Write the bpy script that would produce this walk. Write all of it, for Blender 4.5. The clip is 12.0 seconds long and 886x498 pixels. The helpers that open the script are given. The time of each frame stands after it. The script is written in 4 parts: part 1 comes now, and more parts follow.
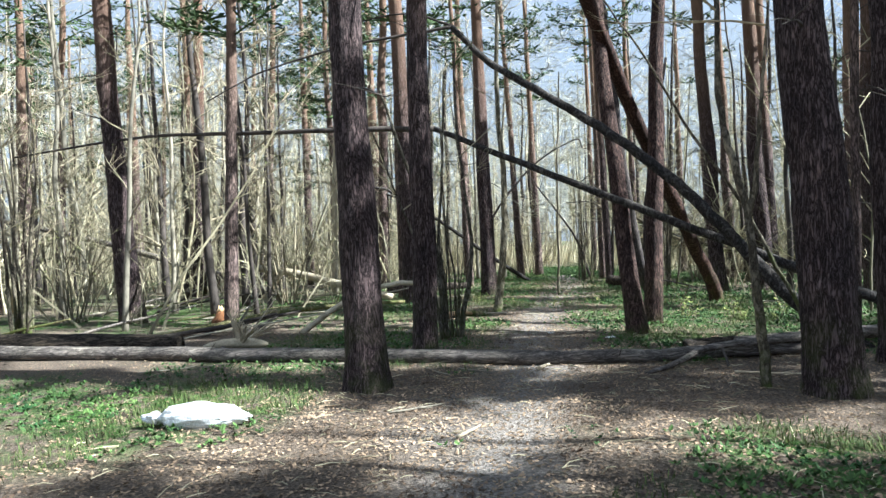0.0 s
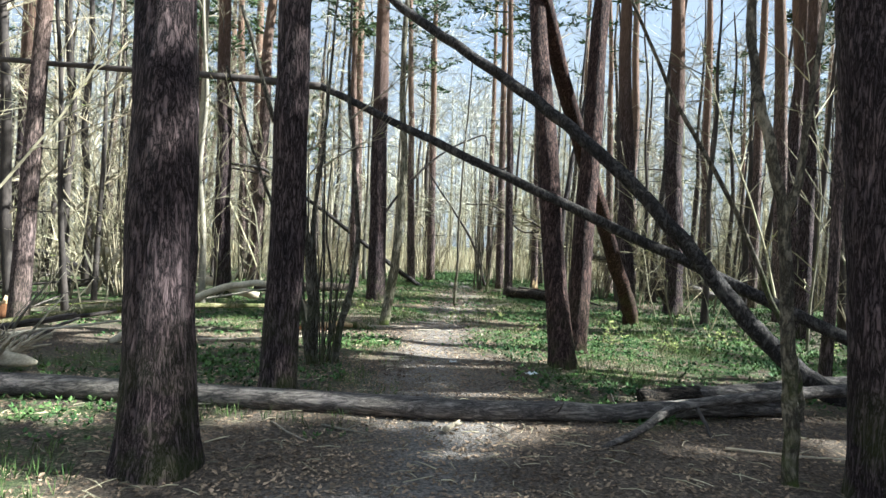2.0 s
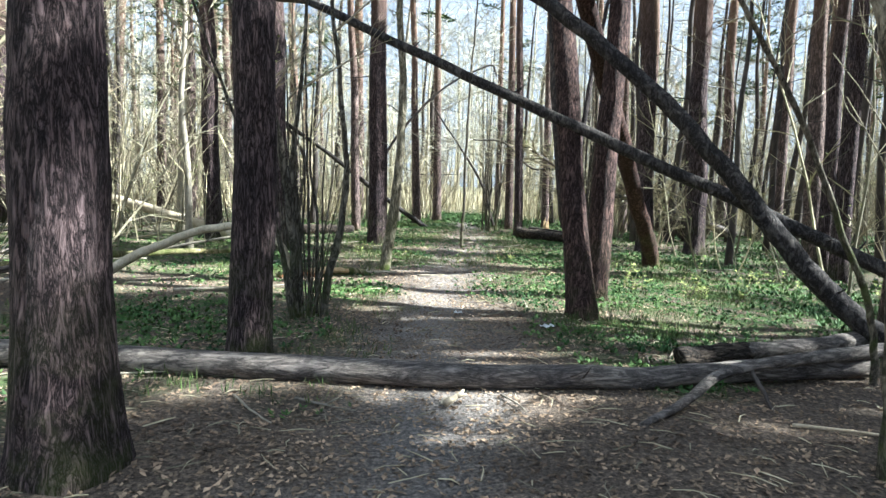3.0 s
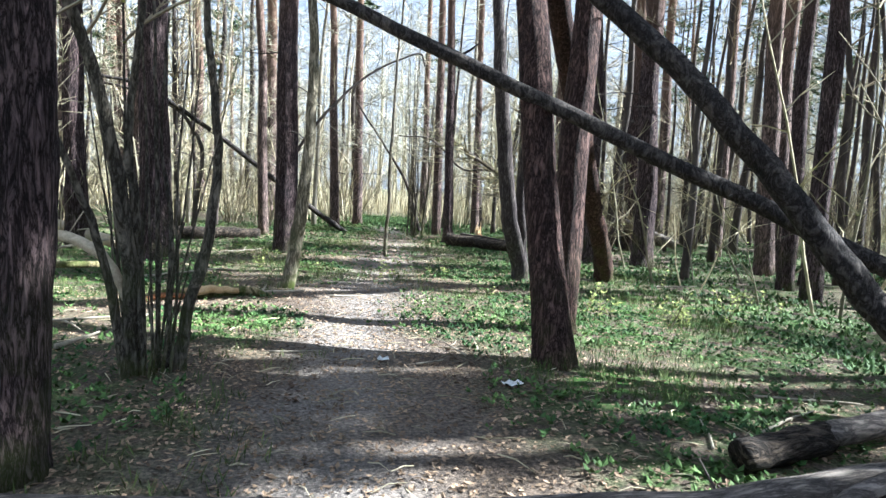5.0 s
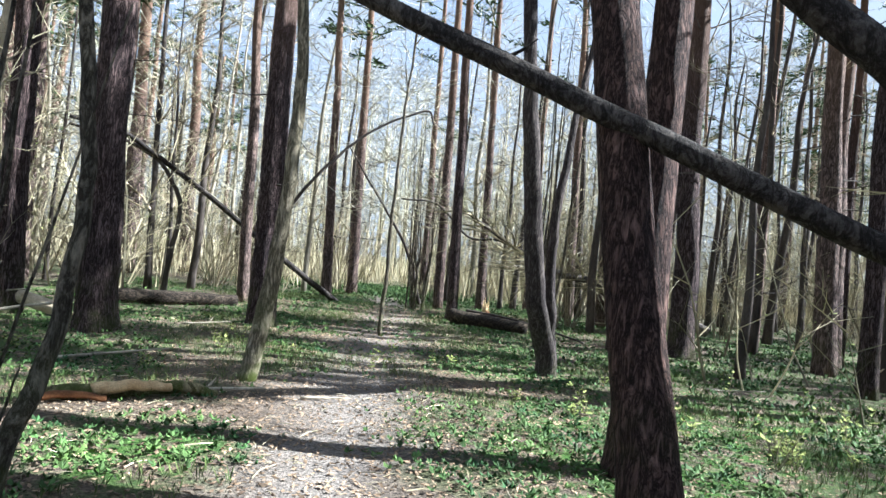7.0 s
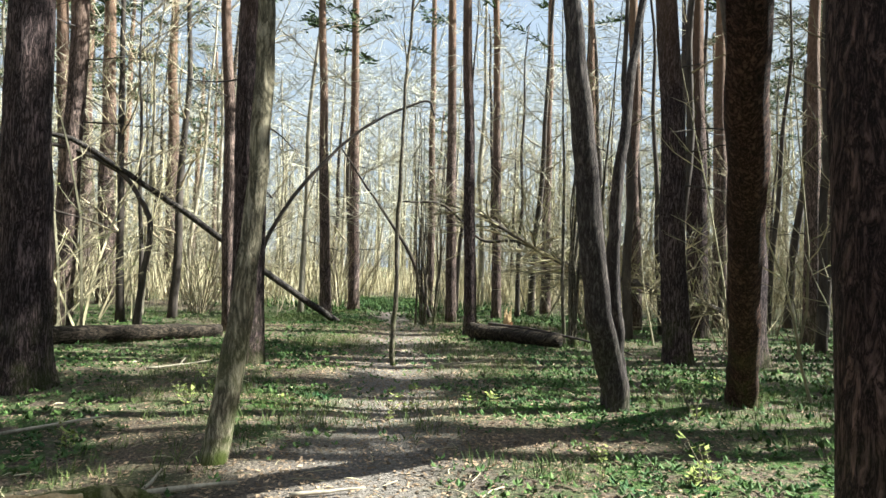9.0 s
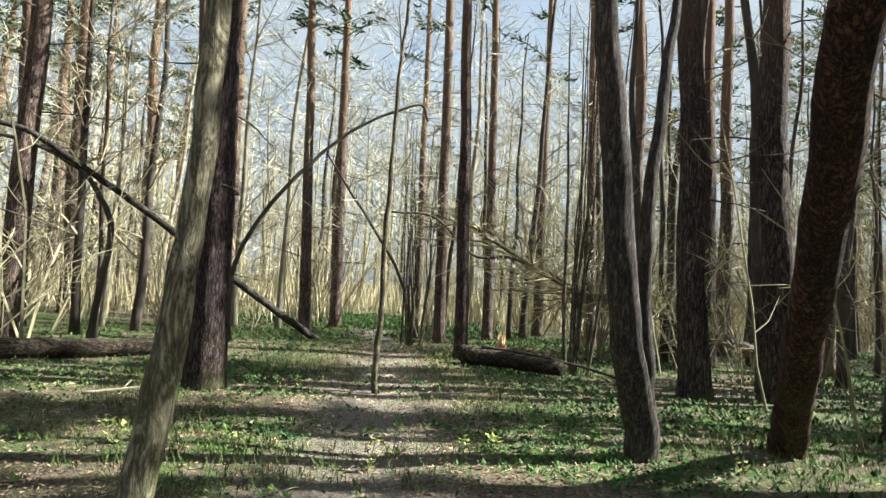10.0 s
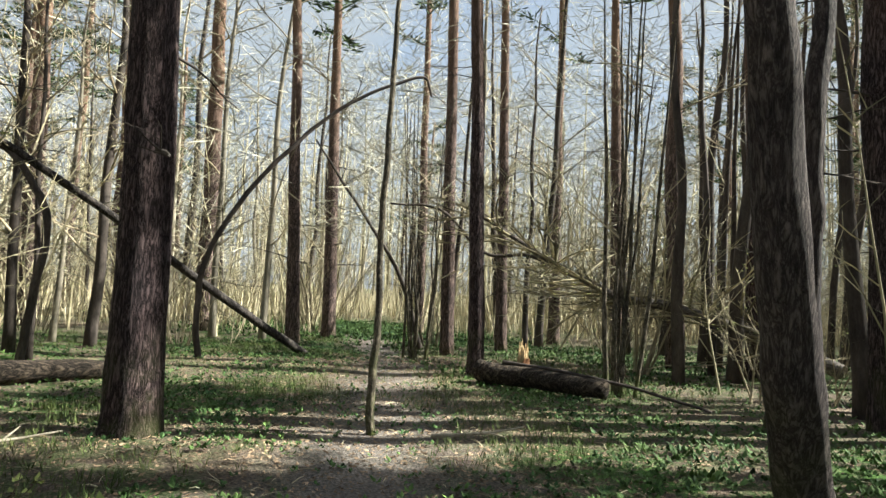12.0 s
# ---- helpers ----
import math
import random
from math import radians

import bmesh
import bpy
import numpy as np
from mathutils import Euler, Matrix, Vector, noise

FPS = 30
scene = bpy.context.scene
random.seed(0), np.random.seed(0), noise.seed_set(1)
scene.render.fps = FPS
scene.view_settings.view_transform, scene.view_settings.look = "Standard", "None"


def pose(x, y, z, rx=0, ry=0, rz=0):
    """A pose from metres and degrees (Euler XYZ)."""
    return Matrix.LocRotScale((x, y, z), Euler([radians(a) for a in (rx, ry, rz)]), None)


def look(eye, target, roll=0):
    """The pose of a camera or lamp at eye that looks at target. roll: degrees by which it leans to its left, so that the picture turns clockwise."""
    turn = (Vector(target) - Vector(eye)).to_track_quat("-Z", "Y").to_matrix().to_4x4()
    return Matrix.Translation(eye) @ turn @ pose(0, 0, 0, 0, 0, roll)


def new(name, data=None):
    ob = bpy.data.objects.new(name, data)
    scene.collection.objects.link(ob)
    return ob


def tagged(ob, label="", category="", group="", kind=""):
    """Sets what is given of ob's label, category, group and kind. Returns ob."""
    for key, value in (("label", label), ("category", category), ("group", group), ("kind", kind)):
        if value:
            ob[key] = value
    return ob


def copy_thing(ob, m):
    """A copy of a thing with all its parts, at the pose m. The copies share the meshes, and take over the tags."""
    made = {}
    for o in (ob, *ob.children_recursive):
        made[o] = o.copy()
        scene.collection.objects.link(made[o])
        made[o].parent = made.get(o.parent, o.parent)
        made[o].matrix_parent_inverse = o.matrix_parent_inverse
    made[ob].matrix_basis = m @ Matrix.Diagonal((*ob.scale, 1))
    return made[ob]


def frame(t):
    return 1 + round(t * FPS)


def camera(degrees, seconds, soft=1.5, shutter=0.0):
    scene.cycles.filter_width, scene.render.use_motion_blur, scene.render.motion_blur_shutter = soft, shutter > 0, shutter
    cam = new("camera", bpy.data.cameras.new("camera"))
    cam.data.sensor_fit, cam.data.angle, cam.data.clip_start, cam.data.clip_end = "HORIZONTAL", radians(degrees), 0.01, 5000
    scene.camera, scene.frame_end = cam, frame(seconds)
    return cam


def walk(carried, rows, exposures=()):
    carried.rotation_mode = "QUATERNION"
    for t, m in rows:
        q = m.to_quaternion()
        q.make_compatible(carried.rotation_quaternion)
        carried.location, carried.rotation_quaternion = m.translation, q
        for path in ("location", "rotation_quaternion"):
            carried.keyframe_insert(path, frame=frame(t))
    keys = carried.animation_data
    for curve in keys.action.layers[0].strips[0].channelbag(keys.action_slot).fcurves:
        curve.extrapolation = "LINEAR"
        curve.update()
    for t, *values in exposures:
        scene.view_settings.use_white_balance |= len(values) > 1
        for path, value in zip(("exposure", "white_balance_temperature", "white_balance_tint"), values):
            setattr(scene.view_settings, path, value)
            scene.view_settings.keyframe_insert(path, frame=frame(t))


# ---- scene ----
cam = camera(69.0, 12.0)
METRES, EYE, TILT, LEAN, TURN = 14.4, 1.5, 0.0, 0.0, 0.0
ROWS = [
    (0.0, 0.0, 0.0, 0.0, -0.0, -0.14, 1.54),
    (0.5, 0.0016, 0.052, -0.0015, -6.18, -0.2, -1.67),
    (1.0, 0.0053, 0.105, -0.0011, -11.54, 0.69, -0.44),
    (1.5, 0.0096, 0.1531, -0.0015, -7.58, 0.55, -4.56),
    (2.0, 0.0108, 0.2004, -0.0036, -9.93, 0.02, -2.87),
    (2.5, 0.0147, 0.2366, -0.0089, -10.31, -5.02, -1.38),
    (3.0, 0.0291, 0.2762, -0.0075, -9.21, -5.27, -2.24),
    (3.5, 0.0391, 0.3155, -0.012, -16.32, -4.49, -4.7),
    (5.5, 0.0632, 0.4707, -0.0117, -15.11, -4.74, -2.24),
    (6.0, 0.0731, 0.5068, -0.0088, -10.59, -2.64, -3.6),
    (6.5, 0.0801, 0.5458, -0.0118, -14.56, 0.15, -5.4),
    (8.5, 0.1002, 0.6989, -0.0101, -17.86, 2.59, -5.5),
    (9.0, 0.1056, 0.7374, -0.0097, -16.35, 2.11, -1.95),
    (9.5, 0.114, 0.7784, -0.0096, -13.49, 2.8, -4.4),
    (10.0, 0.1232, 0.8215, -0.0117, -17.66, 3.77, -3.52),
    (10.5, 0.1304, 0.8619, -0.0126, -16.31, 3.89, -1.57),
    (11.0, 0.1404, 0.8934, -0.0133, -14.8, 2.74, -4.23),
    (11.5, 0.1495, 0.9328, -0.0146, -18.61, 5.27, -4.21),
    (12.0, 0.1601, 0.9812, -0.014, -17.69, 4.22, -2.83),
]
walk(cam, [(t, pose(0, 0, EYE, TILT, LEAN, TURN) @ pose(METRES * x, METRES * y, METRES * z, 90 + pitch, roll, yaw)) for t, x, y, z, yaw, pitch, roll in ROWS],
     exposures=[(0.0, 2.2, 4930, 2), (2.0, 2.3, 5000, 1), (3.0, 2.66, 4950, 2), (5.5, 2.62, 4880, 6), (6.5, 2.46, 4880, 6), (9.0, 2.24, 5400, 0), (12.0, 2.0, 5600, 2)])

# ---- daylight ----
SUN_FROM = Vector((0.97, -0.17, 0.86)).normalized()
world = bpy.data.worlds.new("world")
scene.world = world
world.use_nodes = True
wn = world.node_tree.nodes
sky = wn.new("ShaderNodeTexSky")
sky.sky_type, sky.sun_disc = "NISHITA", False
sky.sun_elevation = math.asin(SUN_FROM.z)
sky.sun_rotation = math.atan2(SUN_FROM.x, SUN_FROM.y)
sky.air_density, sky.dust_density, sky.ozone_density = 1.0, 2.5, 0.6
wn["Background"].inputs["Strength"].default_value = 0.05
# thin broken cloud over the blue
cloud_at, cloud, cover = wn.new("ShaderNodeTexCoord"), wn.new("ShaderNodeTexNoise"), wn.new("ShaderNodeValToRGB")
cloud.inputs["Scale"].default_value, cloud.inputs["Detail"].default_value = 3.2, 6
cover.color_ramp.elements[0].position, cover.color_ramp.elements[0].color = 0.36, (0.62, 0.62, 0.62, 1)
cover.color_ramp.elements[1].position, cover.color_ramp.elements[1].color = 0.52, (0.95, 0.95, 0.95, 1)
veil = wn.new("ShaderNodeMix")
veil.data_type = "RGBA"
veil.inputs[7].default_value = (3.35, 3.31, 3.26, 1)
for a, b in ((cloud_at.outputs["Generated"], cloud.inputs["Vector"]), (cloud.outputs[0], cover.inputs[0]), (cover.outputs[0], veil.inputs[0]), (sky.outputs[0], veil.inputs[6]), (veil.outputs[2], wn["Background"].inputs["Color"])):
    world.node_tree.links.new(a, b)
sun = new("sun", bpy.data.lights.new("sun", "SUN"))
sun.data.energy, sun.data.angle, sun.data.color = 5.0, radians(0.6), (1.0, 0.87, 0.70)
sun.matrix_world = look(SUN_FROM * 60, (0, 0, 0))


# ---- materials ----
def material(name, rough=0.85, spec=0.25):
    m = bpy.data.materials.new(name)
    m.use_nodes = True
    b = m.node_tree.nodes["Principled BSDF"]
    b.inputs["Roughness"].default_value = rough
    b.inputs["Specular IOR Level"].default_value = spec
    return m, m.node_tree.nodes, m.node_tree.links, b


def ramp(nodes, stops):
    r = nodes.new("ShaderNodeValToRGB")
    while len(r.color_ramp.elements) < len(stops):
        r.color_ramp.elements.new(0.5)
    for e, (at, col) in zip(r.color_ramp.elements, stops):
        e.position, e.color = at, (*col, 1)
    return r


def mixed(nodes, links, fac, a, b, blend="MIX"):
    n = nodes.new("ShaderNodeMix")
    n.data_type, n.blend_type = "RGBA", blend
    for sock, v in ((n.inputs[0], fac), (n.inputs[6], a), (n.inputs[7], b)):
        if hasattr(v, "is_linked"):
            links.new(v, sock)
        elif isinstance(v, tuple):
            sock.default_value = (*v, 1)
        else:
            sock.default_value = v
    return n.outputs[2]


def noise_tex(nodes, links, coord, scale, detail=5, rough=0.6):
    n = nodes.new("ShaderNodeTexNoise")
    n.inputs["Scale"].default_value, n.inputs["Detail"].default_value = scale, detail
    n.inputs["Roughness"].default_value = rough
    links.new(coord, n.inputs["Vector"])
    return n


def stretched(nodes, links, sx, sy, sz, space="Object"):
    tc, mp = nodes.new("ShaderNodeTexCoord"), nodes.new("ShaderNodeMapping")
    mp.inputs["Scale"].default_value = (sx, sy, sz)
    links.new(tc.outputs[space], mp.inputs["Vector"])
    return mp.outputs[0]


def bump(nodes, links, b, height, strength, dist):
    n = nodes.new("ShaderNodeBump")
    n.inputs["Strength"].default_value, n.inputs["Distance"].default_value = strength, dist
    links.new(height, n.inputs["Height"])
    links.new(n.outputs[0], b.inputs["Normal"])


def bark(name, dark, mid, light, upper=None, moss=0.0, plate=24.0, relief=0.014, stretch=0.20, lying=False):
    """Fissured bark: plates drawn out along the stem, grain over them, a warmer flaky skin higher up, moss at the foot."""
    m, n, l, b = material(name, 0.9, 0.2)
    co = stretched(n, l, stretch, 1, 1) if lying else stretched(n, l, 1, 1, stretch)
    ridge = noise_tex(n, l, co, plate, 6, 0.72)
    ridge.inputs["Distortion"].default_value = 0.6
    mid0 = n.new("ShaderNodeMath")
    mid0.operation, mid0.inputs[1].default_value = "SUBTRACT", 0.5
    l.new(ridge.outputs[0], mid0.inputs[0])
    fold = n.new("ShaderNodeMath")
    fold.operation = "ABSOLUTE"
    l.new(mid0.outputs[0], fold.inputs[0])
    crack = n.new("ShaderNodeMath")
    crack.operation, crack.use_clamp, crack.inputs[1].default_value = "MULTIPLY", True, 8.0
    l.new(fold.outputs[0], crack.inputs[0])
    fine = noise_tex(n, l, co, 40, 6, 0.7)
    big = noise_tex(n, l, stretched(n, l, 1, 1, 0.6), 1.6, 3)
    plates = ramp(n, [(0.0, dark), (0.10, dark), (0.35, mid), (0.85, light)])
    l.new(crack.outputs[0], plates.inputs[0])
    grain = ramp(n, [(0.30, (0.34, 0.34, 0.36)), (0.72, (1.6, 1.55, 1.55))])
    l.new(fine.outputs[0], grain.inputs[0])
    col = mixed(n, l, 1.0, plates.outputs[0], grain.outputs[0], "MULTIPLY")
    tone = ramp(n, [(0.3, (0.62, 0.60, 0.64)), (0.7, (1.35, 1.3, 1.22))])
    l.new(big.outputs[0], tone.inputs[0])
    col = mixed(n, l, 0.9, col, tone.outputs[0], "MULTIPLY")
    tc = n.new("ShaderNodeTexCoord")
    xyz = n.new("ShaderNodeSeparateXYZ")
    l.new(tc.outputs["Object"], xyz.inputs[0])
    if upper:
        rise = n.new("ShaderNodeMapRange")
        rise.inputs[1].default_value, rise.inputs[2].default_value = 4.5, 9.0
        l.new(xyz.outputs[2], rise.inputs[0])
        flake = ramp(n, [(0.35, tuple(c * 0.6 for c in upper)), (0.65, upper)])
        l.new(fine.outputs[0], flake.inputs[0])
        col = mixed(n, l, rise.outputs[0], col, flake.outputs[0])
    if moss:
        low = n.new("ShaderNodeMapRange")
        low.inputs[1].default_value, low.inputs[2].default_value = 1.1, 0.0
        low.inputs[3].default_value, low.inputs[4].default_value = 0.0, moss
        l.new(xyz.outputs[2], low.inputs[0])
        patch = n.new("ShaderNodeMath")
        patch.operation = "MULTIPLY"
        spots = ramp(n, [(0.42, (0, 0, 0)), (0.60, (1, 1, 1))])
        l.new(noise_tex(n, l, tc.outputs["Object"], 3.0, 5).outputs[0], spots.inputs[0])
        l.new(spots.outputs[0], patch.inputs[0])
        l.new(low.outputs[0], patch.inputs[1])
        col = mixed(n, l, patch.outputs[0], col, (0.075, 0.095, 0.02))
    l.new(col, b.inputs["Base Color"])
    h = n.new("ShaderNodeMath")
    h.operation = "MULTIPLY_ADD"
    l.new(fine.outputs[0], h.inputs[0])
    h.inputs[1].default_value = 0.25
    l.new(crack.outputs[0], h.inputs[2])
    bump(n, l, b, h.outputs[0], 0.9, relief)
    return m


def simple(name, a, c, scale=8, rough=0.85, relief=0.01, stretch=1.0, spec=0.2, per_object=0.0, island=0.0):
    """Two tones in soft patches with finer grain; where asked, each piece or leaf takes its own tone."""
    m, n, l, b = material(name, rough, spec)
    co = stretched(n, l, 1, 1, stretch)
    big, fine = noise_tex(n, l, co, scale, 4), noise_tex(n, l, co, scale * 9, 5, 0.7)
    r = ramp(n, [(0.33, a), (0.67, c)])
    l.new(big.outputs[0], r.inputs[0])
    g = ramp(n, [(0.3, (0.6, 0.6, 0.6)), (0.7, (1.3, 1.3, 1.3))])
    l.new(fine.outputs[0], g.inputs[0])
    col = mixed(n, l, 0.9, r.outputs[0], g.outputs[0], "MULTIPLY")
    if per_object or island:
        src = n.new("ShaderNodeObjectInfo").outputs["Random"] if per_object else n.new("ShaderNodeNewGeometry").outputs["Random Per Island"]
        k = per_object or island
        own = ramp(n, [(0.0, (1 - k, 1 - k, 1 - k)), (1.0, (1 + k, 1 + k * 0.9, 1 + k * 0.8))])
        l.new(src, own.inputs[0])
        col = mixed(n, l, 1.0, col, own.outputs[0], "MULTIPLY")
    l.new(col, b.inputs["Base Color"])
    bump(n, l, b, fine.outputs[0], 0.6, relief)
    return m


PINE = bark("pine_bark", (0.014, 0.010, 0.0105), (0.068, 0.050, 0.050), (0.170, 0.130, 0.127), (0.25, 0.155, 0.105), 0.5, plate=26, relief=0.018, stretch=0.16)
RUDDY = bark("ruddy_pine_bark", (0.020, 0.013, 0.012), (0.074, 0.047, 0.040), (0.155, 0.102, 0.086), None, 0.3, plate=22, relief=0.02, stretch=0.2)
# pine bark again, lightened: background brightness put into the far trunks' colour
PINE_FAR_LIT = bark("pine_bark_far_lit", (0.04, 0.032, 0.029), (0.13, 0.098, 0.087), (0.26, 0.20, 0.175), (0.25, 0.160, 0.110), 0.3, plate=18)
GREY_BARK = bark("grey_bark", (0.028, 0.024, 0.024), (0.058, 0.050, 0.048), (0.110, 0.097, 0.090), None, 0.25, plate=22, relief=0.006, stretch=0.2)
RED_BARK = bark("red_bark", (0.012, 0.007, 0.006), (0.050, 0.026, 0.021), (0.10, 0.060, 0.047), None, 0.4, plate=18, relief=0.008, stretch=0.25)
SMOOTH = bark("smooth_bark", (0.05, 0.045, 0.033), (0.11, 0.10, 0.072), (0.21, 0.19, 0.14), None, 0.9, plate=9, relief=0.008, stretch=0.4)
OLIVE = bark("mossy_bark", (0.07, 0.065, 0.025), (0.17, 0.16, 0.07), (0.30, 0.27, 0.15), None, 1.0, plate=7, relief=0.01, stretch=0.35)
GREY_STEM = simple("grey_stem", (0.20, 0.18, 0.14), (0.40, 0.36, 0.28), 4, relief=0.004, stretch=0.3, per_object=0.35)
DARK_STEM = simple("dark_stem", (0.032, 0.027, 0.024), (0.10, 0.082, 0.070), 5, relief=0.006, stretch=0.3)
TWIG = simple("twig", (0.24, 0.20, 0.13), (0.46, 0.40, 0.28), 3, relief=0.002, per_object=0.3)
POLE = bark("dead_pole_bark", (0.020, 0.018, 0.017), (0.042, 0.038, 0.035), (0.088, 0.081, 0.072), None, 0, plate=9, relief=0.006, stretch=0.6)
LOG = bark("log_bark", (0.085, 0.077, 0.068), (0.15, 0.137, 0.12), (0.25, 0.228, 0.198), None, 0, plate=13, relief=0.006, stretch=0.2, lying=True)
LOG_DARK = bark("log_dark", (0.012, 0.010, 0.008), (0.045, 0.037, 0.028), (0.10, 0.082, 0.06), None, 0, plate=11, relief=0.015, stretch=0.2, lying=True)
HAZEL = bark("hazel_bark", (0.040, 0.037, 0.028), (0.105, 0.098, 0.075), (0.20, 0.185, 0.145), None, 0.7, plate=10, relief=0.008, stretch=0.35)
PALE_BARK = bark("pale_mossy_bark", (0.080, 0.074, 0.050), (0.175, 0.163, 0.112), (0.32, 0.297, 0.22), None, 1.0, plate=9, relief=0.006, stretch=0.25)
BLEACHED = simple("bleached_wood", (0.38, 0.31, 0.21), (0.60, 0.52, 0.38), 4, relief=0.006)
SPLINTER = simple("splintered_wood", (0.42, 0.28, 0.13), (0.68, 0.52, 0.30), 9, relief=0.02)
ROT = simple("rotten_wood", (0.10, 0.045, 0.02), (0.24, 0.11, 0.045), 7, relief=0.02)
NEEDLE = simple("pine_needles", (0.030, 0.052, 0.022), (0.085, 0.120, 0.046), 2, relief=0.002, island=0.45)
BUD = simple("spring_leaf", (0.16, 0.21, 0.05), (0.34, 0.37, 0.12), 3, relief=0.001, island=0.35)
HERB = simple("herb_leaf", (0.026, 0.072, 0.022), (0.112, 0.178, 0.048), 1.2, rough=0.7, relief=0.001, island=0.5)
GRASS = simple("grass_blade", (0.045, 0.082, 0.022), (0.135, 0.165, 0.055), 1.0, relief=0.001, island=0.45)
DRY = simple("dry_leaf", (0.085, 0.060, 0.042), (0.40, 0.30, 0.20), 1.3, relief=0.002, island=0.6)
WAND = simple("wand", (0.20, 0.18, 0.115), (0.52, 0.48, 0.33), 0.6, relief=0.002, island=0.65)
# twigs paler than WAND: sunlit haze of the distance put into the colour
HAZE_TWIG = simple("haze_twig", (0.30, 0.285, 0.205), (0.56, 0.54, 0.415), 0.5, relief=0.002, island=0.4)
SHOOT = simple("shoot", (0.12, 0.105, 0.07), (0.37, 0.325, 0.22), 0.8, relief=0.002, per_object=0.45)
STRAW = simple("straw", (0.42, 0.37, 0.23), (0.66, 0.60, 0.42), 1.0, relief=0.001, island=0.3)
PLASTIC = simple("white_plastic", (0.74, 0.74, 0.76), (0.84, 0.84, 0.85), 6, rough=0.4, relief=0.01, spec=0.5)
PAPER = simple("pale_scrap", (0.62, 0.62, 0.60), (0.8, 0.8, 0.78), 9, rough=0.7, relief=0.003)


def ground_material():
    m, n, l, b = material("forest_floor", 0.95, 0.15)
    tc = n.new("ShaderNodeTexCoord")
    co = tc.outputs["Object"]
    big, mid, fine = noise_tex(n, l, co, 0.5, 4), noise_tex(n, l, co, 4, 5), noise_tex(n, l, co, 34, 6, 0.75)
    litter = ramp(n, [(0.28, (0.022, 0.018, 0.015)), (0.44, (0.080, 0.065, 0.052)), (0.58, (0.19, 0.150, 0.112)), (0.72, (0.40, 0.31, 0.22))])
    l.new(fine.outputs[0], litter.inputs[0])
    soil = ramp(n, [(0.28, (0.048, 0.044, 0.041)), (0.44, (0.145, 0.132, 0.120)), (0.58, (0.28, 0.252, 0.222)), (0.70, (0.50, 0.45, 0.39))])
    l.new(fine.outputs[0], soil.inputs[0])
    green = ramp(n, [(0.3, (0.018, 0.042, 0.010)), (0.55, (0.055, 0.115, 0.022)), (0.75, (0.15, 0.20, 0.05))])
    l.new(fine.outputs[0], green.inputs[0])
    at_path, at_moss = n.new("ShaderNodeAttribute"), n.new("ShaderNodeAttribute")
    at_path.attribute_name, at_moss.attribute_name = "trodden", "green"
    spots = ramp(n, [(0.40, (0, 0, 0)), (0.56, (1, 1, 1))])
    l.new(mid.outputs[0], spots.inputs[0])
    k = n.new("ShaderNodeMath")
    k.operation = "MULTIPLY"
    l.new(spots.outputs[0], k.inputs[0])
    l.new(at_moss.outputs["Fac"], k.inputs[1])
    col = mixed(n, l, k.outputs[0], litter.outputs[0], green.outputs[0])
    col = mixed(n, l, at_path.outputs["Fac"], col, soil.outputs[0])
    tone = ramp(n, [(0.3, (0.75, 0.75, 0.78)), (0.7, (1.25, 1.2, 1.15))])
    l.new(big.outputs[0], tone.inputs[0])
    l.new(mixed(n, l, 0.8, col, tone.outputs[0], "MULTIPLY"), b.inputs["Base Color"])
    bump(n, l, b, fine.outputs[0], 1.0, 0.03)
    return m


FLOOR = ground_material()

# ---- the plan ----
PATH_LINE = [(-0.8, -30), (0.0, 0), (0.25, 4.3), (0.6, 6.4), (1.7, 11.8), (2.6, 16.5), (3.8, 20.5), (4.8, 24.5), (5.6, 29.5), (6.6, 36), (12, 60)]


def path_x(y):
    for (x0, y0), (x1, y1) in zip(PATH_LINE, PATH_LINE[1:]):
        if y <= y1:
            return x0 + (x1 - x0) * (y - y0) / (y1 - y0)
    return PATH_LINE[-1][0]


def n3(x, y, z=0.0):
    return noise.noise(Vector((x, y, z)))


def ground_z(x, y):
    """Nearly level forest floor: low humps beside a path worn a little into it."""
    off = abs(x - path_x(y))
    worn = math.exp(-(off / 0.7) ** 2)
    hump = 0.06 * n3(x * 0.28, y * 0.28) + 0.025 * n3(x * 1.1, y * 1.1, 4)
    far = min(max((math.hypot(x - 3, y - 15) - 45) / 200, 0), 1)
    return -0.10 + hump * (1 - 0.7 * worn) - 0.025 * worn + 3.0 * far * far


def trodden(x, y):
    off = abs(x - path_x(y)) + 0.5 * n3(x * 1.1, y * 1.1, 7) + 0.25 * n3(x * 3.5, y * 3.5, 8)
    half = 0.74 + 0.45 * math.exp(-((y - 19.5) / 4.5) ** 2)
    worn = 1.0 - 0.15 * min(max((y - 12.5) / 4, 0), 1)
    return worn * max(0.0, min(1.0, 1.08 - off / half)) if y < 45 else 0.0


GREEN_SPOTS = [(-3.2, 6.6, 1.6), (-5.5, 6.2, 2.2), (-1.6, 11.5, 1.2), (0.6, 13.2, 0.9), (4.6, 13.4, 2.2), (7.0, 14.0, 2.8), (3.9, 10.2, 1.4), (3.2, 8.9, 0.6),
               (2.2, 17.6, 1.6), (5.3, 17.4, 1.7), (1.6, 23.0, 2.2), (8.0, 18.0, 1.8), (-1.0, 16.5, 1.6), (6.6, 40.0, 5.5), (12.5, 30.0, 3.2), (9.0, 33.0, 2.0), (-7.5, 19.0, 3.0), (2.6, 4.6, 0.9), (2.6, 30.0, 3.0)]


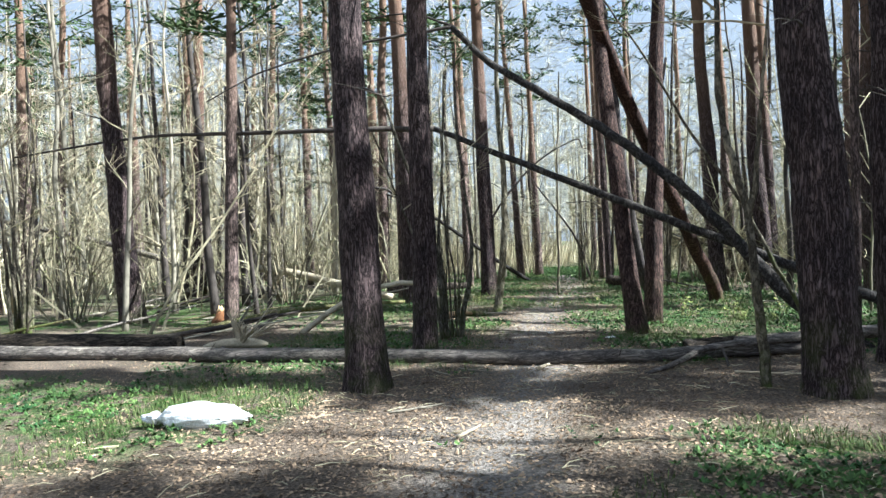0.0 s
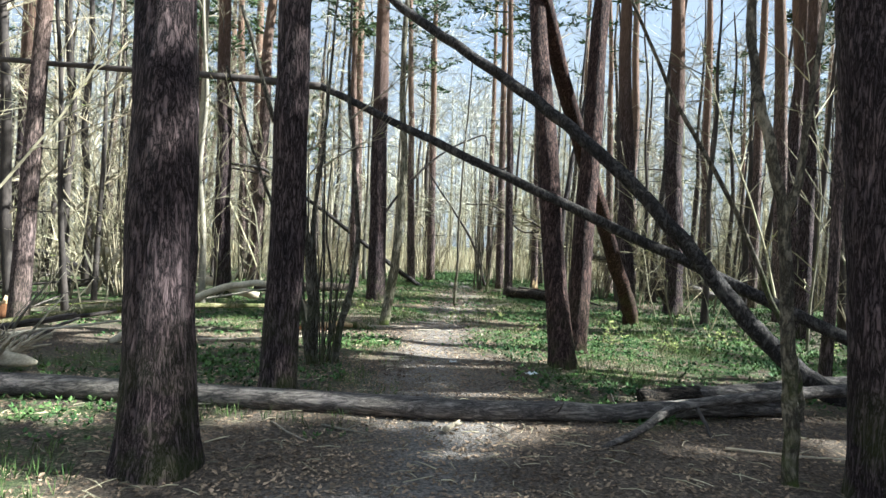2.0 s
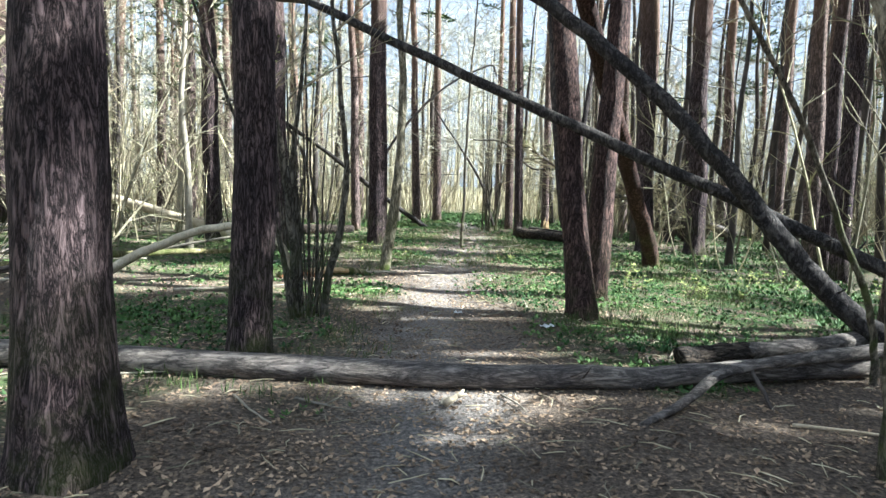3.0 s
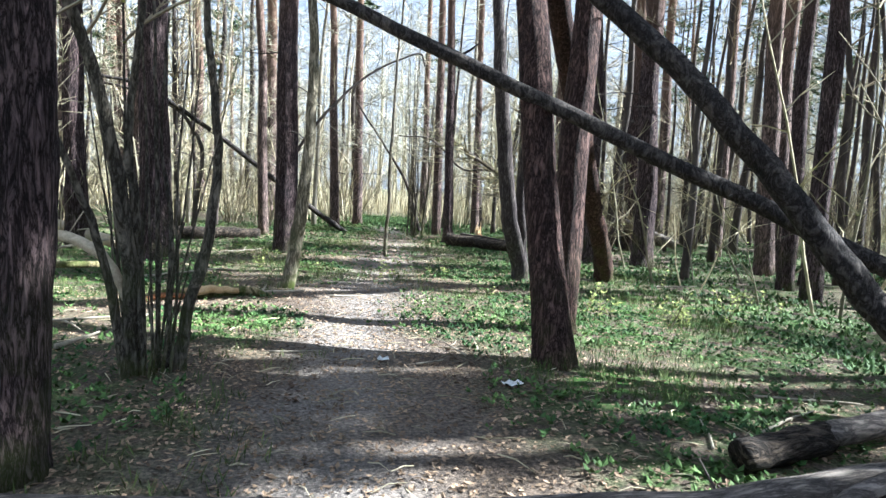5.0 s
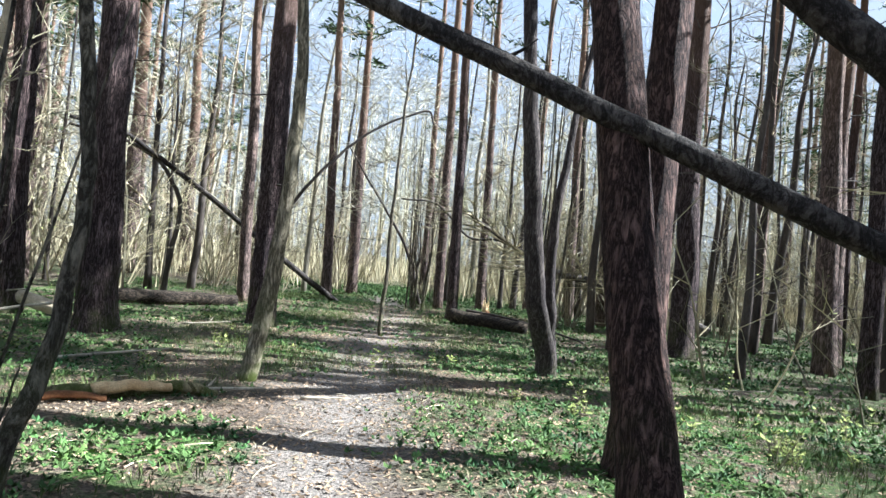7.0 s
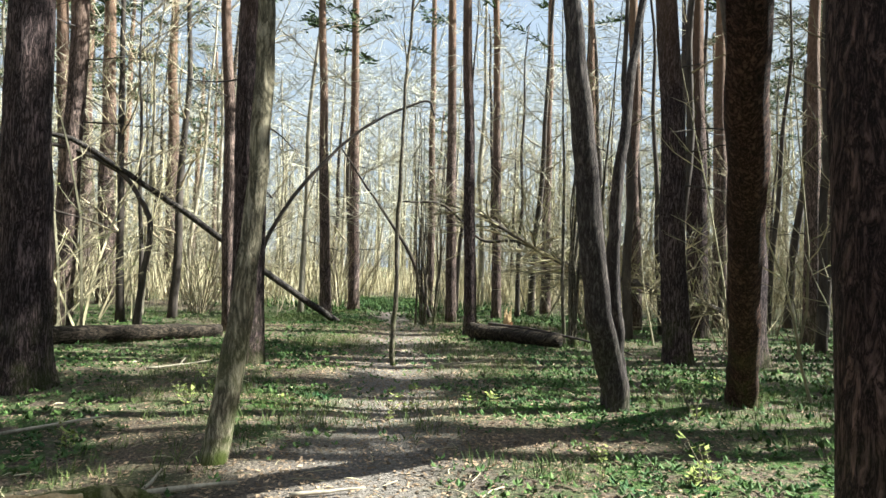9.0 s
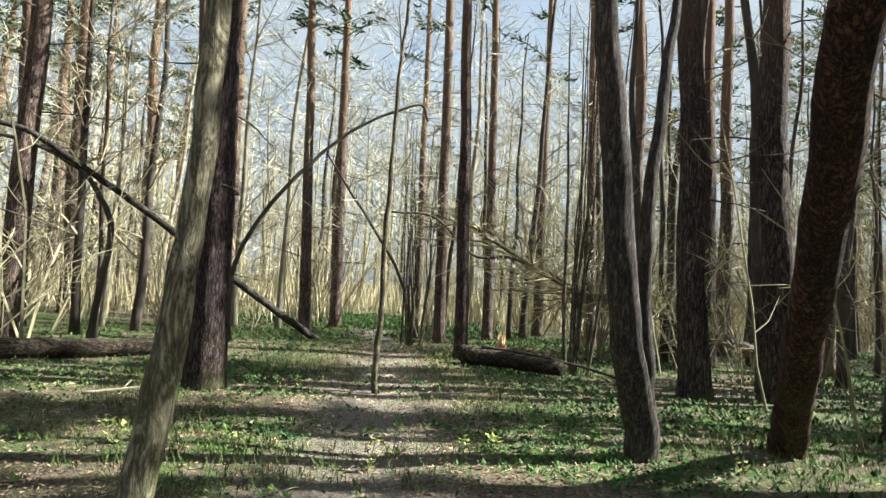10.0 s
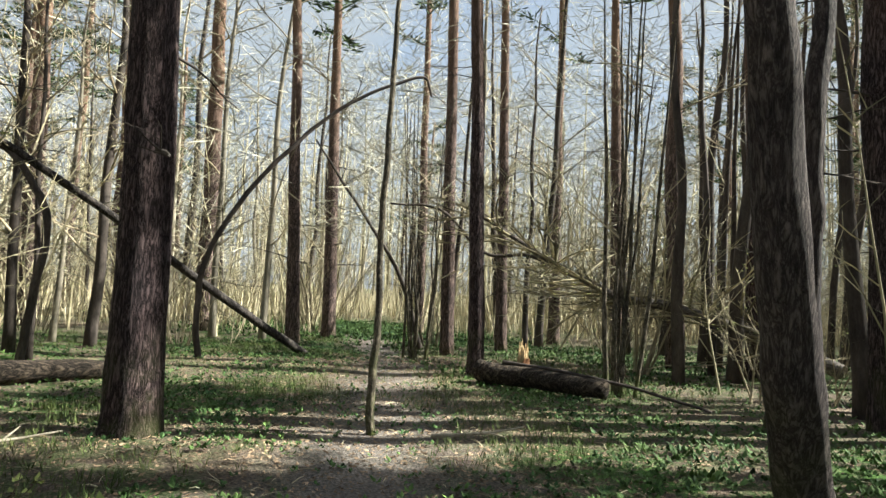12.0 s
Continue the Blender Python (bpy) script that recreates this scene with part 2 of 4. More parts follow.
def greenness(x, y):
    g = max((1.15 - ((x - a) ** 2 + (y - b) ** 2) / (r * r * 1.3) for a, b, r in GREEN_SPOTS))
    g = max(g, (0.55 if y > 14.5 else 0.15) + 0.9 * n3(x * 0.22, y * 0.22, 11))
    g += 0.45 * n3(x * 0.8, y * 0.8, 3)
    return max(0.0, min(1.0, g)) * (1 - 0.85 * trodden(x, y))


# ---- mesh building ----
class Geo:
    """Vertices and faces gathered for one mesh."""

    def __init__(self):
        self.v, self.f = [], []

    def tube(self, pts, radii, sides=6, rough=0.0, flare=0.0, seed=0.0, cap=True, plate=0.0):
        pts = [Vector(p) for p in pts]
        n0 = len(self.v)
        side = None
        for i, p in enumerate(pts):
            along = (pts[min(i + 1, len(pts) - 1)] - pts[max(i - 1, 0)]).normalized()
            if side is None:
                side = along.cross(Vector((0.31, 0.95, 0.05)) if abs(along.y) < 0.9 else Vector((1, 0, 0))).normalized()
            else:
                side = (side - along * side.dot(along)).normalized()
            up = along.cross(side)
            for k in range(sides):
                a = 2 * math.pi * k / sides
                c, s = math.cos(a), math.sin(a)
                r = radii[i]
                if rough:
                    r *= 1 + rough * n3(c * 1.3 + seed, s * 1.3 + seed * 0.7, p.z * 0.9 + p.x * 0.5)
                if plate:
                    q = n3(c * 4.2 + seed, s * 4.2, p.z * 1.6 + seed)
                    r *= 1 + plate * (1 - 2.2 * abs(q))
                if flare:
                    r *= 1 + flare * math.exp(-max(p.z, 0) / 0.22) * (0.55 + 0.9 * max(0.0, math.sin(a * 2 + seed) * math.cos(a * 1.5 + seed * 2)) + 0.3 * n3(c * 2, s * 2, seed))
                self.v.append(p + (side * c + up * s) * r)
        for i in range(len(pts) - 1):
            for k in range(sides):
                a, b = n0 + i * sides + k, n0 + i * sides + (k + 1) % sides
                self.f.append((a, b, b + sides, a + sides))
        if cap:
            self.f.append(tuple(range(n0 + sides - 1, n0 - 1, -1)))
            m0 = n0 + (len(pts) - 1) * sides
            self.f.append(tuple(range(m0, m0 + sides)))

    def leaf(self, p, along, across, length, width, fold=0.25):
        """A folded pointed leaf of two triangles on a midrib."""
        p, n0 = Vector(p), len(self.v)
        up = along.cross(across).normalized() * width * fold
        self.v += [p, p + along * length * 0.5 + across * width * 0.5 + up, p + along * length, p + along * length * 0.5 - across * width * 0.5 + up]
        self.f += [(n0, n0 + 1, n0 + 2), (n0, n0 + 2, n0 + 3)]

    def mesh(self, name, mat, smooth=True):
        me = bpy.data.meshes.new(name)
        me.from_pydata([tuple(v) for v in self.v], [], self.f)
        me.materials.append(mat)
        if smooth:
            me.polygons.foreach_set("use_smooth", [True] * len(me.polygons))
        me.update()
        return me


def part(name, geo, mat, parent, label="", smooth=True):
    ob = new(name, geo.mesh(name, mat, smooth))
    ob.parent = parent
    return tagged(ob, label) if label else ob


def thing(name, at, label, category, group=""):
    ob = new(name)
    ob.empty_display_size = 0.2
    ob.location = at
    return tagged(ob, label, category, group)


def rand_dir(rng, lift=0.3, spread=1.0):
    a = rng.uniform(0, 2 * math.pi)
    return Vector((math.cos(a) * spread, math.sin(a) * spread, lift)).normalized()


def curve_pts(start, heading, length, steps, rng, wander=0.12, droop=0.0):
    pts, h = [Vector(start)], Vector(heading).normalized()
    for _ in range(steps):
        h = (h + Vector((rng.uniform(-1, 1), rng.uniform(-1, 1), rng.uniform(-1, 1))) * wander + Vector((0, 0, -droop))).normalized()
        pts.append(pts[-1] + h * (length / steps))
    return pts


def limb(geo, start, heading, length, r, rng, twigs=4, sub=2, sides=3, droop=0.0, wander=0.14):
    """One limb with twigs and side twigs."""
    pts = curve_pts(start, heading, length, 5, rng, wander, droop)
    geo.tube(pts, [r * (1 - 0.16 * i) for i in range(6)], sides, cap=False)
    for _ in range(twigs):
        i = rng.randint(1, 4)
        h = (pts[i + 1] - pts[i]).normalized() + rand_dir(rng, 0.35) * 0.9
        tl = length * rng.uniform(0.25, 0.55)
        tp = curve_pts(pts[i].lerp(pts[i + 1], rng.random()), h, tl, 3, rng, 0.2, droop)
        geo.tube(tp, [r * 0.42, r * 0.3, r * 0.22, r * 0.1], 3, cap=False)
        for _ in range(sub):
            j = rng.randint(1, 2)
            sp = curve_pts(tp[j], (tp[j + 1] - tp[j]).normalized() + rand_dir(rng, 0.2) * 0.9, tl * rng.uniform(0.3, 0.6), 2, rng, 0.25)
            geo.tube(sp, [r * 0.2, r * 0.15, r * 0.06], 3, cap=False)
    return pts


def needles(geo, p, size, count, rng):
    """A loose tuft of needle sprays."""
    for _ in range(count):
        d = rand_dir(rng, rng.uniform(-0.3, 0.9))
        q = Vector(p) + rand_dir(rng, rng.uniform(-0.8, 0.8)) * size * rng.uniform(0, 0.7)
        geo.leaf(q, d, d.cross(rand_dir(rng, 0.5)).normalized(), size * rng.uniform(0.5, 0.9), size * rng.uniform(0.10, 0.22))


# ---- trees ----
def stem_points(h, lean, bend, seed, step0=0.10, fine_to=6.0, wob=0.03):
    """The axis of a stem: leans by metres sideways per metre up, bends and wanders a little."""
    z, pts = -0.25, []
    while z < h:
        k = max(z, 0)
        bx = bend[0] * math.sin(min(k / 5.0, 1.6)) + wob * n3(k * 0.35, seed) * min(k, 3)
        by = bend[1] * math.sin(min(k / 5.0, 1.6)) + wob * n3(k * 0.35, seed + 9) * min(k, 3)
        pts.append(Vector((lean[0] * k + bx, lean[1] * k + by, z)))
        z += step0 if z < fine_to else 0.8
    return pts


def dead_branches(tree, pts, rad, rng, low, high, count, mat):
    for _ in range(count):
        at = rng.uniform(low, high)
        i = min(range(len(pts)), key=lambda j: abs(pts[j].z - at))
        g = Geo()
        limb(g, pts[i], rand_dir(rng, rng.uniform(-0.15, 0.35)), rng.uniform(0.4, 1.7), max(0.012, rad[i] * 0.10), rng, 3, 1, 4, 0.03, 0.2)
        part("branch", g, mat, tree)


def pine_tree(x, y, d, h=15.0, lean=(0, 0), bend=(0, 0), seed=1, label="", mat=None, fine=True, stubs=4, stub_low=2.5, sides=24, crown=16, tuft=9, reach=2.3, crown_from=0.58):
    """A tall pine: bare fissured trunk, dead side branches, and a high thin crown."""
    rng = random.Random(seed)
    tree = thing("pine_tree", (x, y, ground_z(x, y)), label or "tall pine with dark fissured bark standing in leaf litter", "tree", "pine trees")
    pts = stem_points(h, lean, bend, seed, 0.09 if fine else 0.6, 6.0 if fine else 99)
    rad = [d * 0.5 * (1 - 0.62 * max(p.z, 0) / h) for p in pts]
    g = Geo()
    g.tube(pts, rad, sides, rough=0.10, flare=0.26, seed=seed * 1.7, plate=0.055 if fine else 0)
    trunk = part("trunk", g, mat or PINE, tree)
    dead_branches(trunk, pts, rad, rng, stub_low, 7.5, stubs, DARK_STEM)
    if crown:
        c = Geo()
        for _ in range(crown):
            at = rng.uniform(h * crown_from, h)
            i = min(range(len(pts)), key=lambda j: abs(pts[j].z - at))
            lp = limb(c, pts[i], rand_dir(rng, rng.uniform(0.0, 0.5)), rng.uniform(0.45 * reach, reach), 0.035, rng, 3, 0, 3)
            for q in lp[2:]:
                needles(c, q, 0.46, tuft, rng)
        part("crown", c, NEEDLE, tree)
    return tree


def bare_tree(x, y, d, h, lean, bend, seed, label, mat, limbs=8, low=3.0, buds=0, fine=True, sides=12, group="bare broadleaf trees"):
    """A slender leafless broadleaf tree: trunk, and a thin crown of limbs and twigs."""
    rng = random.Random(seed)
    tree = thing("bare_tree", (x, y, ground_z(x, y)), label, "tree", group)
    pts = stem_points(h, lean, bend, seed, 0.14 if fine else 0.7, 6.0 if fine else 99, 0.06)
    rad = [d * 0.5 * (1 - 0.78 * max(p.z, 0) / h) for p in pts]
    g = Geo()
    g.tube(pts, rad, sides, rough=0.12, flare=0.35, seed=seed * 1.3, plate=0.02 if fine else 0)
    part("trunk", g, mat, tree)
    c = Geo()
    for _ in range(limbs):
        at = rng.uniform(low, h)
        i = min(range(len(pts)), key=lambda j: abs(pts[j].z - at))
        limb(c, pts[i], rand_dir(rng, rng.uniform(0.4, 1.3)), rng.uniform(0.8, 2.8), max(0.020, rad[i] * 0.36), rng, 5, 2, 3, 0.0, 0.2)
    part("crown", c, TWIG, tree)
    if buds:
        lf = Geo()
        for _ in range(buds):
            q = rng.choice(c.v)
            dd = rand_dir(rng, 0.2)
            lf.leaf(q, dd, dd.cross(Vector((0, 0, 1))).normalized(), rng.uniform(0.03, 0.06), rng.uniform(0.025, 0.045))
        part("leaves", lf, BUD, tree)
    return tree


def smooth_line(ctrl, per=8):
    """A Catmull-Rom line through a few control points."""
    c = [Vector(p) for p in ctrl]
    c = [c[0] * 2 - c[1]] + c + [c[-1] * 2 - c[-2]]
    out = []
    for i in range(1, len(c) - 2):
        p0, p1, p2, p3 = c[i - 1:i + 3]
        for k in range(per):
            t = k / per
            out.append(0.5 * ((2 * p1) + (p2 - p0) * t + (2 * p0 - 5 * p1 + 4 * p2 - p3) * t * t + (3 * p1 - p0 - 3 * p2 + p3) * t ** 3))
    out.append(c[-2])
    return out


def spar(geo, ctrl, r0, r1, sides=10, per=8, rough=0.15, seed=1.0, plate=0.0, flare=0.0):
    """A rounded stem along a few control points, thinning from r0 to r1."""
    pts = smooth_line(ctrl, per)
    n = len(pts) - 1
    for i in range(1, n):
        k = min(0.022, r0 * 0.4)
        pts[i] += Vector((n3(i * 0.31, seed), n3(i * 0.31, seed + 5), n3(i * 0.31, seed + 9))) * k
    geo.tube(pts, [r0 + (r1 - r0) * i / n for i in range(n + 1)], sides, rough=rough, seed=seed, plate=plate, flare=flare)
    return pts


def local(ctrl, base):
    return [Vector(p) - Vector(base) for p in ctrl]


# ---- ground ----
def stretch_axis(lo, hi, step, far):
    a = list(np.arange(lo, hi + step / 2, step))
    d, x = step, hi
    while x < far:
        d *= 1.35
        x += d
        a.append(x)
    d, x, head = step, lo, []
    while x > -far:
        d *= 1.35
        x -= d
        head.append(x)
    return head[::-1] + a


def build_ground():
    xs, ys = stretch_axis(-9, 13, 0.16, 1500), stretch_axis(-2, 30, 0.16, 1500)
    nx = len(xs)
    v = [(x, y, ground_z(x, y)) for y in ys for x in xs]
    f = [(j * nx + i, j * nx + i + 1, (j + 1) * nx + i + 1, (j + 1) * nx + i) for j in range(len(ys) - 1) for i in range(nx - 1)]
    me = bpy.data.meshes.new("ground")
    me.from_pydata(v, [], f)
    for key, fn in (("trodden", trodden), ("green", greenness)):
        at = me.attributes.new(key, "FLOAT", "POINT")
        at.data.foreach_set("value", [fn(p[0], p[1]) for p in v])
    me.polygons.foreach_set("use_smooth", [True] * len(me.polygons))
    me.materials.append(FLOOR)
    tagged(new("ground", me), "forest floor of brown leaf litter, moss and a trodden earth path", "ground", kind="structure")


build_ground()

# ---- the large trees beside the path ----
DARK_PINE = "tall pine with dark purplish fissured bark and mossy foot"
TREES = [  # x, y, girth across, lean in x and y, bend in x and y, dead branches
    (-0.90, 7.40, 0.46, (-0.05, 0.10), (0, 0), 2), (-0.30, 9.62, 0.36, (0.0, 0.03), (0, 0), 3), (4.0, 6.62, 0.56, (-0.02, 0.08), (0, 0), 3),
    (5.60, 7.95, 0.40, (-0.01, 0.03), (0, 0), 3), (-0.90, 18.9, 0.54, (-0.035, 0), (0, 0), 3), (1.46, 20.75, 0.50, (-0.02, 0.03), (0, 0), 4),
    (8.68, 20.3, 0.46, (-0.04, 0), (-0.12, 0), 3), (9.92, 19.95, 0.50, (-0.035, 0), (0, 0), 4), (-7.4, 15.3, 0.54, (-0.04, 0), (-0.25, 0), 6),
    (-2.58, 20.6, 0.42, (-0.04, 0), (0, 0), 4), (6.45, 25.0, 0.29, (-0.04, 0), (0, 0), 3), (-9.2, 24.3, 0.5, (0.02, 0), (0, 0), 8), (12.75, 25.0, 0.54, (-0.03, 0), (0, 0), 5),
]
for i, (x, y, d, lean, bend, stubs) in enumerate(TREES):
    pine_tree(x, y, d, 15.5 + (i * 7 % 5) * 0.6, lean, bend, 11 + i, DARK_PINE, None, True, stubs)
FARTHER = [
    (1.05, 25.6, 0.30, -0.045), (1.40, 35.4, 0.60, -0.02), (3.75, 31.2, 0.36, -0.05), (4.98, 33.6, 0.42, -0.03), (7.15, 28.8, 0.33, -0.03), (9.0, 29.9, 0.31, -0.03),
    (12.6, 33.9, 0.40, -0.01), (12.3, 29.6, 0.36, -0.04), (11.9, 26.6, 0.40, -0.03), (15.5, 27.5, 0.45, -0.02), (-3.2, 29.7, 0.42, -0.055), (-3.4, 35.5, 0.60, -0.03),
    (-1.9, 41.0, 0.60, -0.035), (-13.8, 23.2, 0.34, 0.03), (-1.27, 20.3, 0.31, -0.01), (6.5, 10.2, 0.15, 0.02), 
    (14.9, 23.5, 0.40, 0.0), (12.6, 18.9, 0.46, -0.06), (14.0, 20.1, 0.5, -0.04), (-11.5, 30, 0.5, -0.02), (-16, 34, 0.55, -0.02), (-6.3, 30.5, 0.4, -0.01), (8.6, 36.5, 0.35, -0.02),
]
for i, (x, y, d, lean) in enumerate(FARTHER):
    pine_tree(x, y, d, 14.5 + (i * 5 % 7) * 0.5, (lean, 0), (0, 0), 60 + i, "slim pine with brown bark turning orange higher up", PINE_FAR_LIT, False, 9, 1.6, 14, 16 if x < 11 else 5)


pine_tree(3.37, 11.3, 0.33, 13.0, (-0.035, 0.24), (0, 0), 41, "rough reddish-brown pine leaning back under a dead pole", RUDDY, True, 2, 3.0)
pine_tree(4.09, 12.68, 0.36, 14.5, (0.075, 0.11), (0, 0), 42, "rough reddish-brown pine close behind a leaning one", RUDDY, True, 3, 3.0)


def stem_tree(name, label, x, y, stems, mat, category="tree", crown=0, crown_z=(3, 6), group="", sides=12, plate=0.02, buds=0, twigs=0):
    """A tree or clump given by the lines of its stems, each a part of its own."""
    base = Vector((x, y, ground_z(x, y)))
    tree = thing(name, base, label, category, group)
    rng = random.Random(int(x * 100 + y * 7))
    all_pts = []
    for k, (ctrl, r0, r1) in enumerate(stems):
        g = Geo()
        pts = spar(g, local(ctrl, base), r0, r1, sides, 10, 0.14, k * 2.3 + x, plate)
        for _ in range(twigs):
            i = rng.randint(len(pts) // 3, len(pts) - 2)
            limb(g, pts[i], (pts[i + 1] - pts[i]).normalized() + rand_dir(rng, 0.4), rng.uniform(0.4, 1.3), max(0.005, r1 * 0.6), rng, 3, 1, 3)
        part("stem" if len(stems) > 1 else "trunk", g, mat, tree)
        all_pts += pts
    if crown:
        c = Geo()
        high = [p for p in all_pts if crown_z[0] <= p.z <= crown_z[1]] or all_pts[-3:]
        for _ in range(crown):
            limb(c, rng.choice(high), rand_dir(rng, rng.uniform(0.3, 1.2)), rng.uniform(0.6, 1.8), 0.016, rng, 5, 2, 3)
        part("crown", c, TWIG, tree)
        if buds:
            lf = Geo()
            for _ in range(buds):
                dd = rand_dir(rng, 0.2)
                lf.leaf(rng.choice(c.v), dd, dd.cross(Vector((0, 0, 1))).normalized(), 0.05, 0.035)
            part("leaves", lf, BUD, tree)
    return tree


# red-barked tree leaning far over towards the path
E0 = Vector((7.22, 17.1, -0.1))
stem_tree("leaning_tree", "red-brown tree leaning steeply over the clearing, knotted and flaking", 7.22, 17.1,
          [([E0 + Vector((0.02, 0.02, -0.3)), E0, E0 + Vector((-0.25, -0.32, 0.55)), E0 + Vector((-0.85, -0.98, 1.25)), E0 + Vector((-2.0, -2.3, 2.75)), E0 + Vector((-3.3, -3.75, 4.5)), E0 + Vector((-5.2, -5.9, 7.4))], 0.19, 0.12)],
          RED_BARK, crown=5, crown_z=(5, 8), sides=18, plate=0.08)
# the split grey tree
N0 = Vector((5.47, 17.08, -0.1))
stem_tree("forked_tree", "smooth grey-brown tree with a second stem forking off low", 5.50, 17.10,
          [([N0 + Vector((0.02, 0.02, -0.3)), N0 + Vector((-0.03, -0.03, 0.3)), N0 + Vector((-0.35, -0.23, 1.1)), N0 + Vector((-0.56, -0.33, 2.2)), N0 + Vector((-0.74, -0.40, 3.4)), N0 + Vector((-0.88, -0.3, 5)), N0 + Vector((-1.2, 0, 9)), N0 + Vector((-1.4, 0, 12))], 0.165, 0.07),
           ([N0 + Vector((0.07, 0.0, -0.25)), N0 + Vector((0.02, -0.02, 0.5)), N0 + Vector((-0.10, -0.10, 1.4)), N0 + Vector((-0.12, -0.14, 2.2)), N0 + Vector((0.02, -0.1, 3.4)), N0 + Vector((0.24, 0, 4.6)), N0 + Vector((0.6, 0.1, 6.5))], 0.10, 0.03)],
          GREY_BARK, crown=6, crown_z=(5, 11), sides=16, plate=0.03)
# the pale mossy tree with the crooked foot
stem_tree("mossy_tree", "pale olive tree with a crooked mossy foot", 1.30, 15.8,
          [([(1.24, 15.8, -0.4), (1.29, 15.8, -0.1), (1.38, 15.8, 0.45), (1.47, 15.8, 1.3), (1.53, 15.8, 2.1), (1.53, 15.82, 3.2), (1.42, 15.85, 5.0), (1.5, 15.9, 8.0), (1.5, 16, 11)], 0.115, 0.035)],
          PALE_BARK, crown=8, crown_z=(4.5, 11), sides=16, plate=0.05)
# the thin wavy sapling standing in the path
stem_tree("sapling", "thin wavy sapling, dark at its foot and pale above", 3.68, 20.6,
          [([(3.68, 20.6, -0.3), (3.66, 20.6, 0.4), (3.69, 20.6, 1.0), (3.67, 20.6, 1.9), (3.69, 20.6, 2.8), (3.71, 20.6, 4.06), (3.78, 20.6, 5.2), (3.85, 20.6, 7)], 0.045, 0.02)],
          SMOOTH, crown=3, crown_z=(4.5, 7), sides=8)
# forked young tree in front of the fallen poles
stem_tree("young_tree", "slender young tree with olive bark forking at head height", 3.44, 6.95,
          [([(3.47, 6.95, -0.3), (3.44, 6.95, 0.2), (3.36, 6.95, 1.0), (3.29, 6.95, 1.8), (3.15, 7.0, 2.4), (3.08, 7.1, 3.0), (3.12, 7.2, 4.2), (3.1, 7.4, 6.5)], 0.058, 0.022),
           ([(3.29, 6.95, 1.75), (3.36, 6.9, 2.1), (3.40, 6.85, 2.8), (3.5, 6.8, 4.0)], 0.035, 0.012)],
          SMOOTH, crown=3, crown_z=(3.4, 6), sides=10)
# hazel clump beside the path
S = [([(-0.03, 11.3, -0.3), (-0.04, 11.25, 0.6), (-0.15, 11.1, 1.53), (-0.30, 11.0, 2.2), (-0.62, 10.9, 3.0), (-1.0, 10.8, 4.2)], 0.062, 0.022),
     ([(0.04, 11.3, -0.3), (-0.01, 11.3, 0.9), (-0.08, 11.3, 1.55), (-0.04, 11.3, 2.1), (0.02, 11.3, 3.0), (0.1, 11.3, 4.6)], 0.040, 0.014),
     ([(0.26, 11.4, -0.3), (0.35, 11.4, 0.4), (0.47, 11.5, 0.96), (0.51, 11.5, 1.6), (0.42, 11.5, 2.5), (0.3, 11.6, 3.6), (0.3, 11.7, 5.2)], 0.050, 0.015),
     ([(0.13, 11.5, -0.3), (0.10, 11.5, 0.9), (0.06, 11.6, 1.8), (0.03, 11.6, 2.6), (0.0, 11.7, 4.0)], 0.020, 0.009),
     ([(-0.02, 11.2, -0.3), (-0.17, 11.1, 0.7), (-0.29, 11.0, 1.15), (-0.45, 10.9, 1.6), (-0.75, 10.7, 2.4), (-1.1, 10.5, 3.4)], 0.034, 0.012),
     ([(0.20, 11.4, -0.3), (0.19, 11.5, 1.0), (0.10, 11.6, 1.6), (0.12, 11.7, 2.6)], 0.022, 0.008),
     ([(0.08, 11.25, -0.3), (0.03, 11.2, 0.5), (0.06, 11.2, 1.4), (0.0, 11.25, 2.4)], 0.016, 0.007),
     ([(0.0, 11.42, -0.3), (-0.06, 11.5, 0.8), (-0.14, 11.55, 1.7), (-0.2, 11.6, 3.0)], 0.018, 0.007),
     ([(0.22, 11.3, -0.3), (0.27, 11.3, 0.5), (0.25, 11.3, 1.3), (0.3, 11.35, 2.2)], 0.013, 0.006)]
rng = random.Random(77)
for _ in range(16):
    a, q, hh, lean = rng.uniform(0, 6.28), rng.uniform(0.06, 0.24), rng.uniform(0.6, 2.3), rng.uniform(0.04, 0.22)
    S.append(([(0.1 + math.cos(a) * (q + lean * z) + rng.uniform(-0.02, 0.02), 11.36 + math.sin(a) * (q + lean * z), z) for z in (-0.2, hh * 0.3, hh * 0.65, hh)], rng.uniform(0.008, 0.017), 0.004))
stem_tree("hazel_clump", "many-stemmed hazel clump with olive-grey stems", 0.09, 11.35, S, HAZEL, crown=10, crown_z=(2.2, 5), sides=9, buds=60, twigs=0, category="shrub")


